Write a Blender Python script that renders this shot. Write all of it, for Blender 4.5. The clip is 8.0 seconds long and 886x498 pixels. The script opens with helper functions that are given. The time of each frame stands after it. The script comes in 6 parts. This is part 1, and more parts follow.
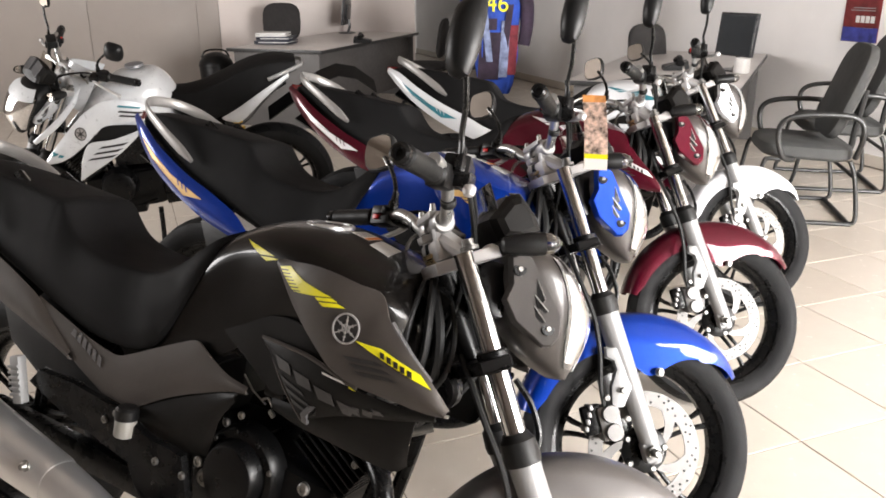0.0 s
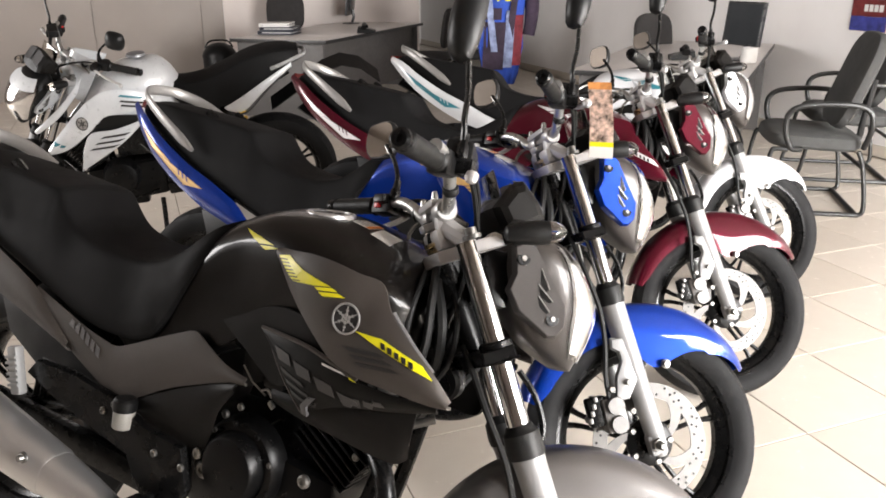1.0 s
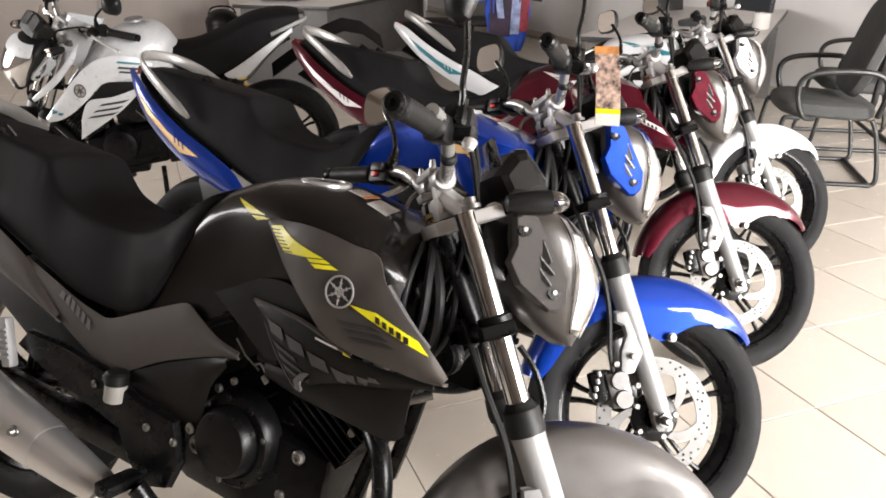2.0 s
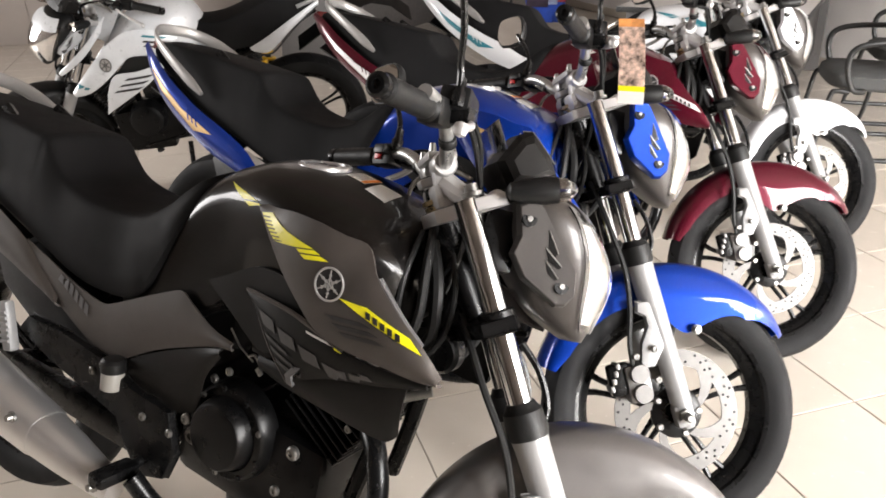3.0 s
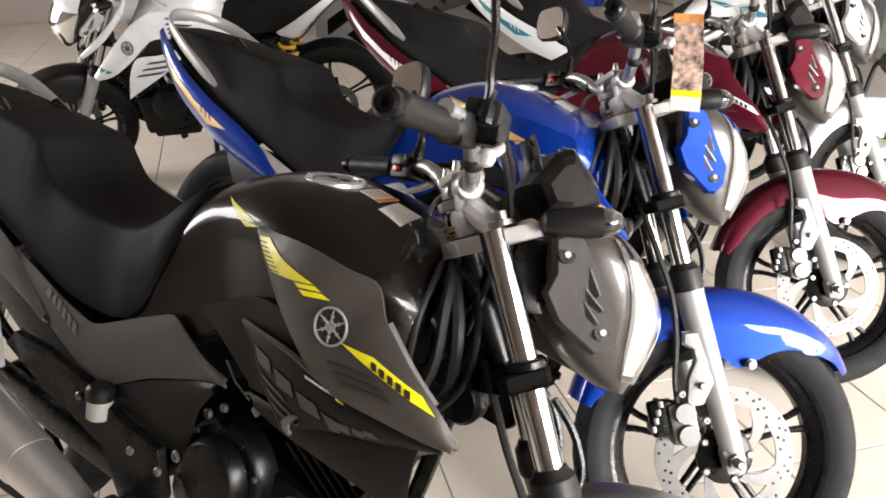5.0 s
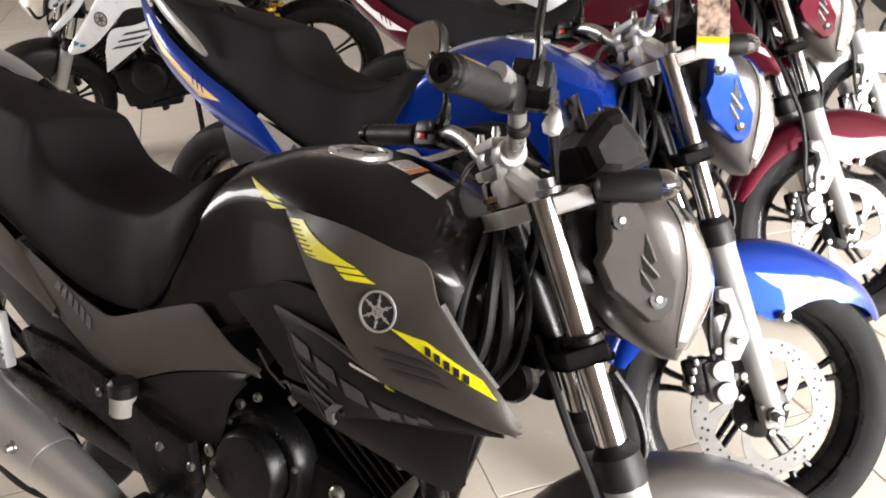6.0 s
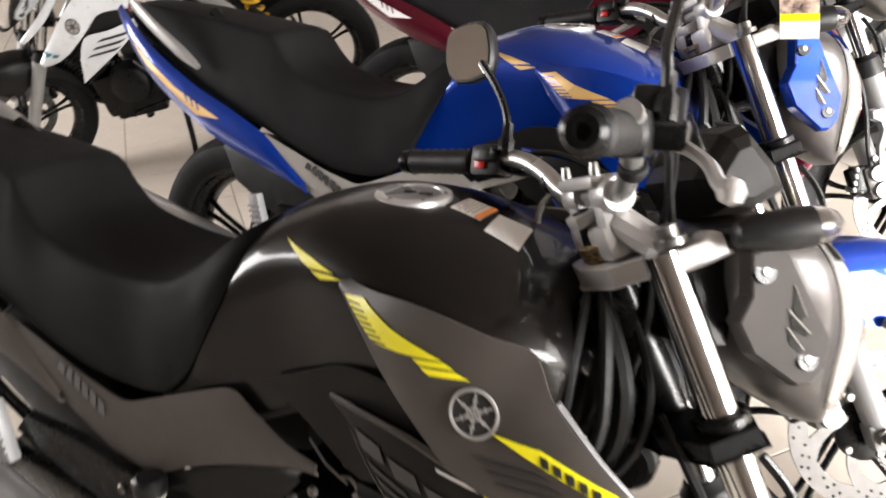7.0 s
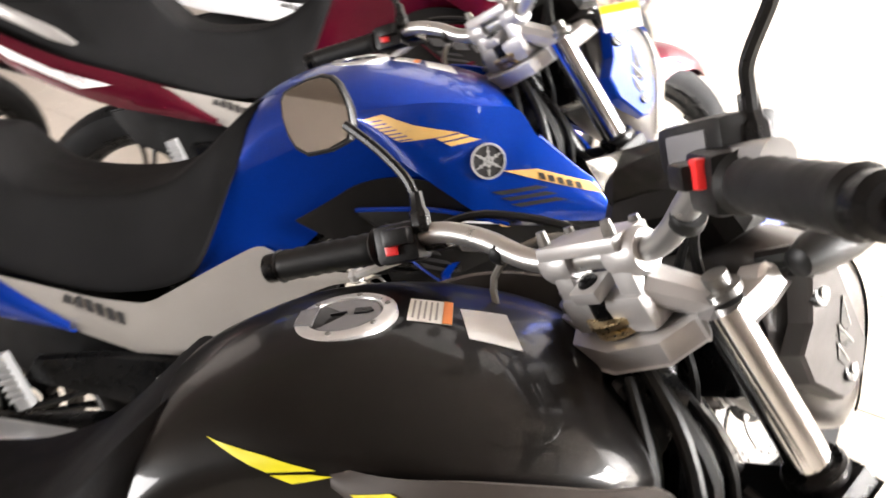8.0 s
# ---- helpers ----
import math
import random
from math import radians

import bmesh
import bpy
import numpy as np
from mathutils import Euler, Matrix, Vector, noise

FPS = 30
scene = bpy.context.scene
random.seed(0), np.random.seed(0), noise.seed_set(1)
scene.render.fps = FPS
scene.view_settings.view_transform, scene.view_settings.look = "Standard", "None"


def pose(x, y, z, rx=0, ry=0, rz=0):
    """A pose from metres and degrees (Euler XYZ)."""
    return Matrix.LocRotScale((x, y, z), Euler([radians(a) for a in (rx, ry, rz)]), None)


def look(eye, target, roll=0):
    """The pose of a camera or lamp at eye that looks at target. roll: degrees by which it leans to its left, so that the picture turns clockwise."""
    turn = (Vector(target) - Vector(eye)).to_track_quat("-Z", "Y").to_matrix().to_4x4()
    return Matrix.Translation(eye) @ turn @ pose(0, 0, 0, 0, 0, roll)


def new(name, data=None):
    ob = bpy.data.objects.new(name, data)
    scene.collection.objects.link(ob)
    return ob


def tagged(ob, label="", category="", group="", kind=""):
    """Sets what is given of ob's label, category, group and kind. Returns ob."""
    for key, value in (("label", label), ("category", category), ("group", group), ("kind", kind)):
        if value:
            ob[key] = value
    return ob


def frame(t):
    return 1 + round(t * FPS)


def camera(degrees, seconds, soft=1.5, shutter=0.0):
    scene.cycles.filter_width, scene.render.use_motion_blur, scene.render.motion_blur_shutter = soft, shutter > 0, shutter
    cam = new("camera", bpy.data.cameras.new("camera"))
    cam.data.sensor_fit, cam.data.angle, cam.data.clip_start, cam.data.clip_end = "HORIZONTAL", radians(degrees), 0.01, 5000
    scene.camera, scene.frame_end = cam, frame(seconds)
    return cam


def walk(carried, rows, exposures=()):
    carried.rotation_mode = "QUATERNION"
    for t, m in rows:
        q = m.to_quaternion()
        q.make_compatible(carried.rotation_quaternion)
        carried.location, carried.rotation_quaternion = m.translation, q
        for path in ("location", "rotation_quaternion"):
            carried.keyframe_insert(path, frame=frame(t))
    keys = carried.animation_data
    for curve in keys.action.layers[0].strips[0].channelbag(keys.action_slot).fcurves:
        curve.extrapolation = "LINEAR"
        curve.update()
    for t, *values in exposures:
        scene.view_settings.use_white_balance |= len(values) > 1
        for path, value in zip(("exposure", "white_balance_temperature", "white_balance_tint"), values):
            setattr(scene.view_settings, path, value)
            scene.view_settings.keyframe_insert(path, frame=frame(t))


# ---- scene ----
from mathutils.bvhtree import BVHTree

cam = camera(58.3, 8.0, soft=1.7, shutter=0.5)
PATH = [
    (0, (0.36, -1.722, 1.405), (-0.574, -0.078, 0.754), -0.2),
    (0.5, (0.356, -1.715, 1.399), (-0.583, -0.073, 0.748), -0.3),
    (1, (0.352, -1.699, 1.391), (-0.589, -0.067, 0.721), -0.3),
    (1.5, (0.34, -1.678, 1.382), (-0.597, -0.058, 0.675), -0.3),
    (3, (0.353, -1.541, 1.369), (-0.666, -0.019, 0.565), -1.1),
    (3.5, (0.405, -1.455, 1.369), (-0.7, -0.003, 0.551), -2.3),
    (4, (0.408, -1.392, 1.367), (-0.749, 0.025, 0.558), -2.4),
    (5.5, (0.184, -1.377, 1.366), (-0.846, 0.095, 0.488), -0.9),
    (6, (0.157, -1.373, 1.364), (-0.853, 0.071, 0.418), -3.3),
    (6.5, (0.085, -1.34, 1.363), (-0.91, 0.076, 0.361), -5.6),
    (7, (-0.053, -1.237, 1.373), (-1.028, 0.183, 0.357), -7.6),
    (7.5, (-0.227, -1.131, 1.371), (-0.892, 0.46, 0.358), -7.7),
    (8, (-0.384, -1.096, 1.365), (-0.634, 0.572, 0.29), -10.4),
]
walk(cam, [(t, look(eye, target, roll)) for t, eye, target, roll in PATH], [(0, -0.1), (4.0, -0.1), (5.5, 0.05), (6.5, 0.12), (7.0, 0.25), (7.5, 0.7), (8.0, 0.98)])
# ---------------------------------------------------------------- light
SHUTTER_W = 0.85
world = bpy.data.worlds.new("world")
scene.world = world
world.use_nodes = True
sky = world.node_tree.nodes.new("ShaderNodeTexSky")
sky.sky_type, sky.sun_disc = "NISHITA", False
sky.sun_elevation, sky.sun_rotation = radians(48), radians(60)
back = world.node_tree.nodes["Background"]
back.inputs["Strength"].default_value = 0.12
world.node_tree.links.new(sky.outputs[0], back.inputs["Color"])

# the room's own axes: E1 towards the shop front, E2 along it
E1 = Vector((0.777, -0.629, 0))
E2 = Vector((0.629, 0.777, 0))


def room(a, b, z=0.0):
    return E1 * a + E2 * b + Vector((0, 0, z))


def area_lamp(name, eye, target, w, h, power, colour=(1, 1, 1)):
    data = bpy.data.lights.new(name, "AREA")
    data.shape, data.size, data.size_y, data.energy, data.color = "RECTANGLE", w, h, power, colour
    ob = new(name, data)
    ob.matrix_world = look(eye, target)
    return ob


ROOM_A0, ROOM_A1, ROOM_B0, ROOM_B1, ROOM_H = -13.4, 3.9, -5.2, 4.15, 3.1
for bay in range(3):
    b_bay = 1.55 + 0.98 * bay
    area_lamp("shopfront_daylight", room(ROOM_A1 + 0.02, b_bay, 1.5), room(ROOM_A1 - 3.0, b_bay + 0.3, 0.8), SHUTTER_W, 2.3, 330, (1.0, 0.97, 0.95))
# fill lamp with no known source, added to brighten partition and far wall
area_lamp("added_side_fill", room(-3.6, ROOM_B0 - 0.02, 1.75), room(-3.6, 4, 0.9), 2.6, 1.7, 270, (1.0, 0.96, 0.94))

# ---------------------------------------------------------------- materials


def nodes_of(name):
    m = bpy.data.materials.new(name)
    m.use_nodes = True
    t = m.node_tree
    return m, t, t.nodes["Principled BSDF"]


def link(t, a, b):
    t.links.new(a, b)


def noise_node(t, scale, detail=4.0, rough=0.6):
    c = t.nodes.new("ShaderNodeTexCoord")
    n = t.nodes.new("ShaderNodeTexNoise")
    n.inputs["Scale"].default_value, n.inputs["Detail"].default_value, n.inputs["Roughness"].default_value = scale, detail, rough
    link(t, c.outputs["Object"], n.inputs["Vector"])
    return n


def ramp(t, src, lo, hi, p0=0.3, p1=0.7):
    r = t.nodes.new("ShaderNodeValToRGB")
    r.color_ramp.elements[0].position, r.color_ramp.elements[1].position = p0, p1
    r.color_ramp.elements[0].color = (*lo, 1)
    r.color_ramp.elements[1].color = (*hi, 1)
    link(t, src, r.inputs[0])
    return r.outputs[0]


def scaled(c, k):
    return tuple(min(1.0, x * k) for x in c)


def bump(t, b, src, strength, dist=0.002):
    n = t.nodes.new("ShaderNodeBump")
    n.inputs["Strength"].default_value, n.inputs["Distance"].default_value = strength, dist
    link(t, src, n.inputs["Height"])
    link(t, n.outputs[0], b.inputs["Normal"])


def material(name, colour, rough=0.5, metal=0.0, coat=0.0, vary=0.12, scale=6.0, grain=0.0, grain_scale=300.0, rough_vary=0.08, spec=0.5):
    """A surface with broad tone changes, uneven gloss and, where wanted, a fine grain."""
    m, t, b = nodes_of(name)
    n = noise_node(t, scale)
    link(t, ramp(t, n.outputs["Fac"], scaled(colour, 1 - vary), scaled(colour, 1 + vary)), b.inputs["Base Color"])
    n2 = noise_node(t, scale * 4.3, 6)
    lo, hi = max(0.02, rough - rough_vary), min(1.0, rough + rough_vary)
    link(t, ramp(t, n2.outputs["Fac"], (lo,) * 3, (hi,) * 3), b.inputs["Roughness"])
    b.inputs["Metallic"].default_value = metal
    b.inputs["Specular IOR Level"].default_value = spec
    b.inputs["Coat Weight"].default_value = coat
    b.inputs["Coat Roughness"].default_value = 0.04
    if grain:
        n3 = noise_node(t, grain_scale, 3)
        bump(t, b, n3.outputs["Fac"], grain, 0.0006)
    return m


def paint(name, colour, flake=0.35, gleam=0.35, coat=0.5):
    """Metallic lacquer: fine flakes under a clear coat."""
    m, t, b = nodes_of(name)
    n = noise_node(t, 900, 2)
    n2 = noise_node(t, 5, 3)
    mix = t.nodes.new("ShaderNodeMix")
    mix.data_type = "RGBA"
    mix.inputs["Factor"].default_value = 0.3
    link(t, ramp(t, n.outputs["Fac"], scaled(colour, 1 - flake), scaled(colour, 1 + flake)), mix.inputs["A"])
    link(t, ramp(t, n2.outputs["Fac"], scaled(colour, 0.92), scaled(colour, 1.08)), mix.inputs["B"])
    link(t, mix.outputs["Result"], b.inputs["Base Color"])
    b.inputs["Metallic"].default_value = gleam
    b.inputs["Roughness"].default_value = 0.3
    b.inputs["Specular IOR Level"].default_value = 0.1
    b.inputs["Coat Weight"].default_value = coat
    b.inputs["Coat Roughness"].default_value = 0.03
    return m


def glass(name, tint=(1, 1, 1), rough=0.02):
    m, t, b = nodes_of(name)
    b.inputs["Base Color"].default_value = (*tint, 1)
    b.inputs["Roughness"].default_value = rough
    b.inputs["Transmission Weight"].default_value = 1.0
    b.inputs["IOR"].default_value = 1.45
    return m


def floor_material():
    m, t, b = nodes_of("glazed_tile")
    info = t.nodes.new("ShaderNodeObjectInfo")
    base = ramp(t, info.outputs["Random"], (0.66, 0.60, 0.52), (0.74, 0.68, 0.60), 0.0, 1.0)
    n = noise_node(t, 9, 6)
    mix = t.nodes.new("ShaderNodeMix")
    mix.data_type, mix.blend_type = "RGBA", "MULTIPLY"
    mix.inputs["Factor"].default_value = 0.35
    link(t, base, mix.inputs["A"])
    link(t, ramp(t, n.outputs["Fac"], (0.86, 0.85, 0.83), (1, 1, 1), 0.25, 0.7), mix.inputs["B"])
    link(t, mix.outputs["Result"], b.inputs["Base Color"])
    n2 = noise_node(t, 30, 5)
    link(t, ramp(t, n2.outputs["Fac"], (0.20,) * 3, (0.28,) * 3), b.inputs["Roughness"])
    return m


TYRE = material("tyre_rubber", (0.009, 0.009, 0.0095), 0.62, grain=0.25, grain_scale=500, vary=0.3, spec=0.14)
RUBBER = material("black_rubber", (0.009, 0.009, 0.009), 0.5, grain=0.2, grain_scale=700, spec=0.25)
BLACK_PLASTIC = material("black_plastic", (0.006, 0.006, 0.0062), 0.4, grain=0.15, grain_scale=900, spec=0.25)
DARK_PLASTIC = material("dark_grey_plastic", (0.0065, 0.0058, 0.0053), 0.45, grain=0.2, grain_scale=900, spec=0.14)
BLACK_METAL = material("black_coated_metal", (0.004, 0.004, 0.0042), 0.28, grain=0.1, vary=0.3, spec=0.25)
ENGINE_BLACK = material("black_engine_paint", (0.003, 0.003, 0.0032), 0.32, grain=0.25, grain_scale=350, vary=0.3, spec=0.2)
SEAT_VINYL = material("black_seat_vinyl", (0.0105, 0.0103, 0.0106), 0.62, grain=0.5, grain_scale=420, vary=0.15, rough_vary=0.04, spec=0.05)
CHROME = material("chromed_tube", (0.62, 0.62, 0.62), 0.12, 1.0, vary=0.0, rough_vary=0.01)
ALLOY = material("cast_alloy", (0.50, 0.49, 0.485), 0.42, 0.5, vary=0.08, grain=0.12, grain_scale=500)
CALIPER_METAL = material("cast_caliper_metal", (0.17, 0.165, 0.16), 0.38, 0.6, vary=0.15, scale=30)
RAIL_SILVER = material("satin_rail_alloy", (0.30, 0.29, 0.28), 0.4, 0.5, vary=0.05)
SILVER_PAINT = material("silver_fork_paint", (0.27, 0.27, 0.27), 0.45, 0.25, coat=0.15, vary=0.06)
BAR_METAL = material("satin_handlebar", (0.50, 0.50, 0.49), 0.33, 0.85, vary=0.08)
DISC_STEEL = material("brake_disc_steel", (0.115, 0.11, 0.105), 0.40, 0.5, vary=0.12, scale=30)
MUFFLER_STEEL = material("muffler_steel", (0.66, 0.655, 0.65), 0.30, 0.85, vary=0.03, rough_vary=0.015, grain=0.03, grain_scale=600)
BOLT = material("zinc_bolt", (0.24, 0.235, 0.225), 0.34, 0.9, vary=0.15, scale=40)
BRASS = material("brass_nut", (0.62, 0.50, 0.30), 0.3, 1.0, vary=0.2, scale=50)
MIRROR = material("mirror_glass", (0.6, 0.58, 0.55), 0.02, 1.0, vary=0.0, rough_vary=0.0)
LENS = glass("clear_lens")
SMOKE = glass("smoked_lens", (0.75, 0.72, 0.68), 0.08)
SMOKE_PLATE = material("smoked_screen_plate", (0.05, 0.05, 0.052), 0.22, vary=0.1, spec=0.5)
REFLECTOR = material("headlight_reflector", (0.85, 0.85, 0.86), 0.12, 1.0, vary=0.1, scale=30)
STICKER = material("white_sticker", (0.80, 0.80, 0.78), 0.4, vary=0.03)
STICKER_ORANGE = material("orange_print", (0.85, 0.28, 0.06), 0.4)
PRINT_GREY = material("grey_print", (0.30, 0.30, 0.30), 0.5)
RED_PLASTIC = material("red_switch", (0.75, 0.03, 0.03), 0.35)
SPRING_YELLOW = material("yellow_spring", (0.85, 0.50, 0.02), 0.3, coat=0.6)
WHITE_PLASTIC = material("milky_reservoir", (0.22, 0.21, 0.19), 0.45)
CAP_GREY = material("fuel_cap_grey", (0.20, 0.20, 0.21), 0.4, 0.3)
CAP_RING = material("fuel_cap_ring", (0.68, 0.68, 0.68), 0.35, 0.7, vary=0.05)
WHITE_MARK = material("white_mark", (0.78, 0.78, 0.76), 0.4, vary=0.05)

# ---------------------------------------------------------------- mesh helpers


def part(name, geo, mat, parent=None, label="", angle=35):
    """Links a (vertices, faces) pair as one mesh object under a thing or a part."""
    verts, faces = geo
    me = bpy.data.meshes.new(name)
    me.from_pydata([tuple(v) for v in verts], [], faces)
    me.polygons.foreach_set("use_smooth", [True] * len(me.polygons))
    me.set_sharp_from_angle(angle=radians(angle))
    me.materials.append(mat)
    me.update()
    ob = new(name, me)
    ob.parent = parent
    if label:
        ob["label"] = label
    return ob


def joined(*geos):
    verts, faces = [], []
    for v, f in geos:
        k = len(verts)
        verts += [Vector(p) for p in v]
        faces += [tuple(i + k for i in q) for q in f]
    return verts, faces


def moved(geo, m):
    flip = m.determinant() < 0
    return [m @ Vector(v) for v in geo[0]], [tuple(reversed(f)) if flip else f for f in geo[1]]


def mirrored(geo):
    return moved(geo, Matrix.Diagonal((1, -1, 1, 1)))


def loft(rings, cap=True, closed=True):
    n = len(rings[0])
    verts = [Vector(p) for r in rings for p in r]
    faces = []
    for i in range(len(rings) - 1):
        for j in range(n if closed else n - 1):
            a, b = i * n + j, i * n + (j + 1) % n
            faces.append((a, b, b + n, a + n))
    if cap and closed:
        faces.append(tuple(reversed(range(n))))
        faces.append(tuple(range(len(verts) - n, len(verts))))
    return verts, faces


def smooth_path(points, steps=6):
    """A Catmull-Rom curve through the points."""
    p = [Vector(q) for q in points]
    out = []
    for i in range(len(p) - 1):
        a, b, c, d = p[max(i - 1, 0)], p[i], p[i + 1], p[min(i + 2, len(p) - 1)]
        for k in range(steps):
            t = k / steps
            out.append(0.5 * ((2 * b) + (c - a) * t + (2 * a - 5 * b + 4 * c - d) * t * t + (3 * b - a - 3 * c + d) * t ** 3))
    return out + [p[-1]]


def tube(points, radius, n=10, steps=0, cap=True):
    p = smooth_path(points, steps) if steps else [Vector(q) for q in points]
    rad = radius if callable(radius) else (lambda s: radius)
    up = None
    rings = []
    for i, q in enumerate(p):
        d = (p[min(i + 1, len(p) - 1)] - p[max(i - 1, 0)]).normalized()
        if up is None:
            up = d.orthogonal().normalized()
        up = (up - d * up.dot(d)).normalized()
        side = d.cross(up)
        r = rad(i / max(1, len(p) - 1))
        rings.append([q + (up * math.cos(2 * math.pi * k / n) + side * math.sin(2 * math.pi * k / n)) * r for k in range(n)])
    return loft(rings, cap)


def lathe(profile, n=32, axis="y", centre=(0, 0, 0), closed=False):
    """Turns a profile of (radius, height) round an axis."""
    c = Vector(centre)
    rings = []
    for k in range(n):
        a = 2 * math.pi * k / n
        ring = []
        for r, h in profile:
            u, v = r * math.cos(a), r * math.sin(a)
            ring.append(c + Vector({"y": (u, h, v), "z": (u, v, h), "x": (h, u, v)}[axis]))
        rings.append(ring)
    m = len(profile)
    verts = [p for r in rings for p in r]
    faces = []
    for i in range(n):
        j = (i + 1) % n
        for k in range(m if closed else m - 1):
            l = (k + 1) % m
            faces.append((i * m + k, i * m + l, j * m + l, j * m + k))
    return verts, faces


def rod(a, b, r, n=12, r2=None, cap=True):
    r2 = r if r2 is None else r2
    a, b = Vector(a), Vector(b)
    return tube([a, b], lambda s: r + (r2 - r) * s, n, cap=cap)


def stepped(a, b, radii, n=16):
    """A turned bar from a to b; radii is a list of (share of the length, radius)."""
    a, b = Vector(a), Vector(b)
    d = (b - a).normalized()
    up = d.orthogonal().normalized()
    side = d.cross(up)
    rings = []
    for s, r in radii:
        q = a.lerp(b, s)
        rings.append([q + (up * math.cos(2 * math.pi * k / n) + side * math.sin(2 * math.pi * k / n)) * r for k in range(n)])
    return loft(rings)


def box(sx, sy, sz, bevel=0.004, m=None, seg=2):
    bm = bmesh.new()
    bmesh.ops.create_cube(bm, size=1)
    bmesh.ops.scale(bm, vec=(sx, sy, sz), verts=bm.verts)
    if bevel:
        bmesh.ops.bevel(bm, geom=list(bm.edges), offset=min(bevel, 0.45 * min(sx, sy, sz)), segments=seg, profile=0.6, affect="EDGES")
    geo = geometry(bm)
    return moved(geo, m) if m else geo


def geometry(bm):
    bm.verts.index_update()
    geo = [v.co.copy() for v in bm.verts], [tuple(v.index for v in f.verts) for f in bm.faces]
    bm.free()
    return geo


def plate(outline, thick, bevel=0.0, m=None):
    """A flat plate: an outline in its own x and y, thick along z."""
    bm = bmesh.new()
    f = bm.faces.new([bm.verts.new((x, y, 0)) for x, y in outline])
    bm.normal_update()
    if f.normal.z < 0:
        f.normal_flip()
    ext = bmesh.ops.extrude_face_region(bm, geom=[f])
    bmesh.ops.translate(bm, vec=(0, 0, thick), verts=[v for v in ext["geom"] if isinstance(v, bmesh.types.BMVert)])
    bmesh.ops.reverse_faces(bm, faces=[f])
    if bevel:
        edges = [e for e in bm.edges if abs(e.verts[0].co.z - e.verts[1].co.z) < 1e-6]
        bmesh.ops.bevel(bm, geom=edges, offset=bevel, segments=2, profile=0.6, affect="EDGES")
    big = [q for q in bm.faces if len(q.verts) > 4]
    bmesh.ops.triangulate(bm, faces=big)
    geo = geometry(bm)
    return moved(geo, m) if m else geo


def sheet(grid, thick, flip=False):
    """A curved shell from a grid of points, thickened inwards along its normals."""
    nu, nv = len(grid), len(grid[0])
    front = [Vector(p) for row in grid for p in row]
    normal = []
    for i in range(nu):
        for j in range(nv):
            du = Vector(grid[min(i + 1, nu - 1)][j]) - Vector(grid[max(i - 1, 0)][j])
            dv = Vector(grid[i][min(j + 1, nv - 1)]) - Vector(grid[i][max(j - 1, 0)])
            q = du.cross(dv)
            normal.append(q.normalized() if q.length > 1e-12 else Vector((0, 0, 1)))
    k = -1 if flip else 1
    verts = front + [p - n * thick * k for p, n in zip(front, normal)]
    total, faces = nu * nv, []
    for i in range(nu - 1):
        for j in range(nv - 1):
            a, b, c, d = i * nv + j, (i + 1) * nv + j, (i + 1) * nv + j + 1, i * nv + j + 1
            faces.append((a, b, c, d))
            faces.append((total + d, total + c, total + b, total + a))
    rim = [i * nv for i in range(nu)] + [(nu - 1) * nv + j for j in range(1, nv)] + [i * nv + nv - 1 for i in range(nu - 2, -1, -1)] + [j for j in range(nv - 2, 0, -1)]
    for a, b in zip(rim, rim[1:] + rim[:1]):
        faces.append((b, a, total + a, total + b))
    if flip:
        faces = [tuple(reversed(f)) for f in faces]
    return verts, faces


def along(line, u):
    """The point at share u of a polyline's length."""
    p = [Vector(q) for q in line]
    seg = [(b - a).length for a, b in zip(p, p[1:])]
    s = u * sum(seg)
    for a, b, l in zip(p, p[1:], seg):
        if s <= l:
            return a.lerp(b, s / l if l else 0)
        s -= l
    return p[-1]


def panel(top, bottom, nu=24, nv=7, bulge=0.012, thick=0.004):
    """A body panel on the right side between two edges, bulging outwards; also its bare grid."""
    top, bottom = smooth_path(top, 5), smooth_path(bottom, 5)
    grid = []
    for i in range(nu + 1):
        a, b = along(top, i / nu), along(bottom, i / nu)
        row = []
        for j in range(nv + 1):
            v = j / nv
            q = a.lerp(b, v)
            row.append(q + Vector((0, -bulge * 4 * v * (1 - v), 0)))
        grid.append(row)
    return sheet(grid, thick)


def tree_of(*geos):
    v, f = joined(*geos)
    return BVHTree.FromPolygons(v, f)


def on_side(tree, x, z, lift=0.0012):
    hit = tree.ray_cast(Vector((x, -0.6, z)), Vector((0, 1, 0)))
    p = hit[0] if hit[0] else tree.find_nearest(Vector((x, -0.25, z)))[0]
    return Vector((x, p.y - lift, z)) if hit[0] else p + Vector((0, -lift, 0))


def side_decal(tree, corners, nu=10, nv=4, lift=0.0012):
    """A thin foil laid on the right side: four corners in x and z."""
    a, b, c, d = [Vector((x, 0, z)) for x, z in corners]
    grid = [[on_side(tree, *(lambda q: (q.x, q.z))(a.lerp(b, i / nu).lerp(d.lerp(c, i / nu), j / nv)), lift) for j in range(nv + 1)] for i in range(nu + 1)]
    geo = sheet(grid, 0.0008)
    return geo


def on_top(tree, x, y, lift=0.0012):
    hit = tree.ray_cast(Vector((x, y, 1.4)), Vector((0, 0, -1)))
    return hit[0] + Vector((0, 0, lift)) if hit[0] else Vector((x, y, 0.9))


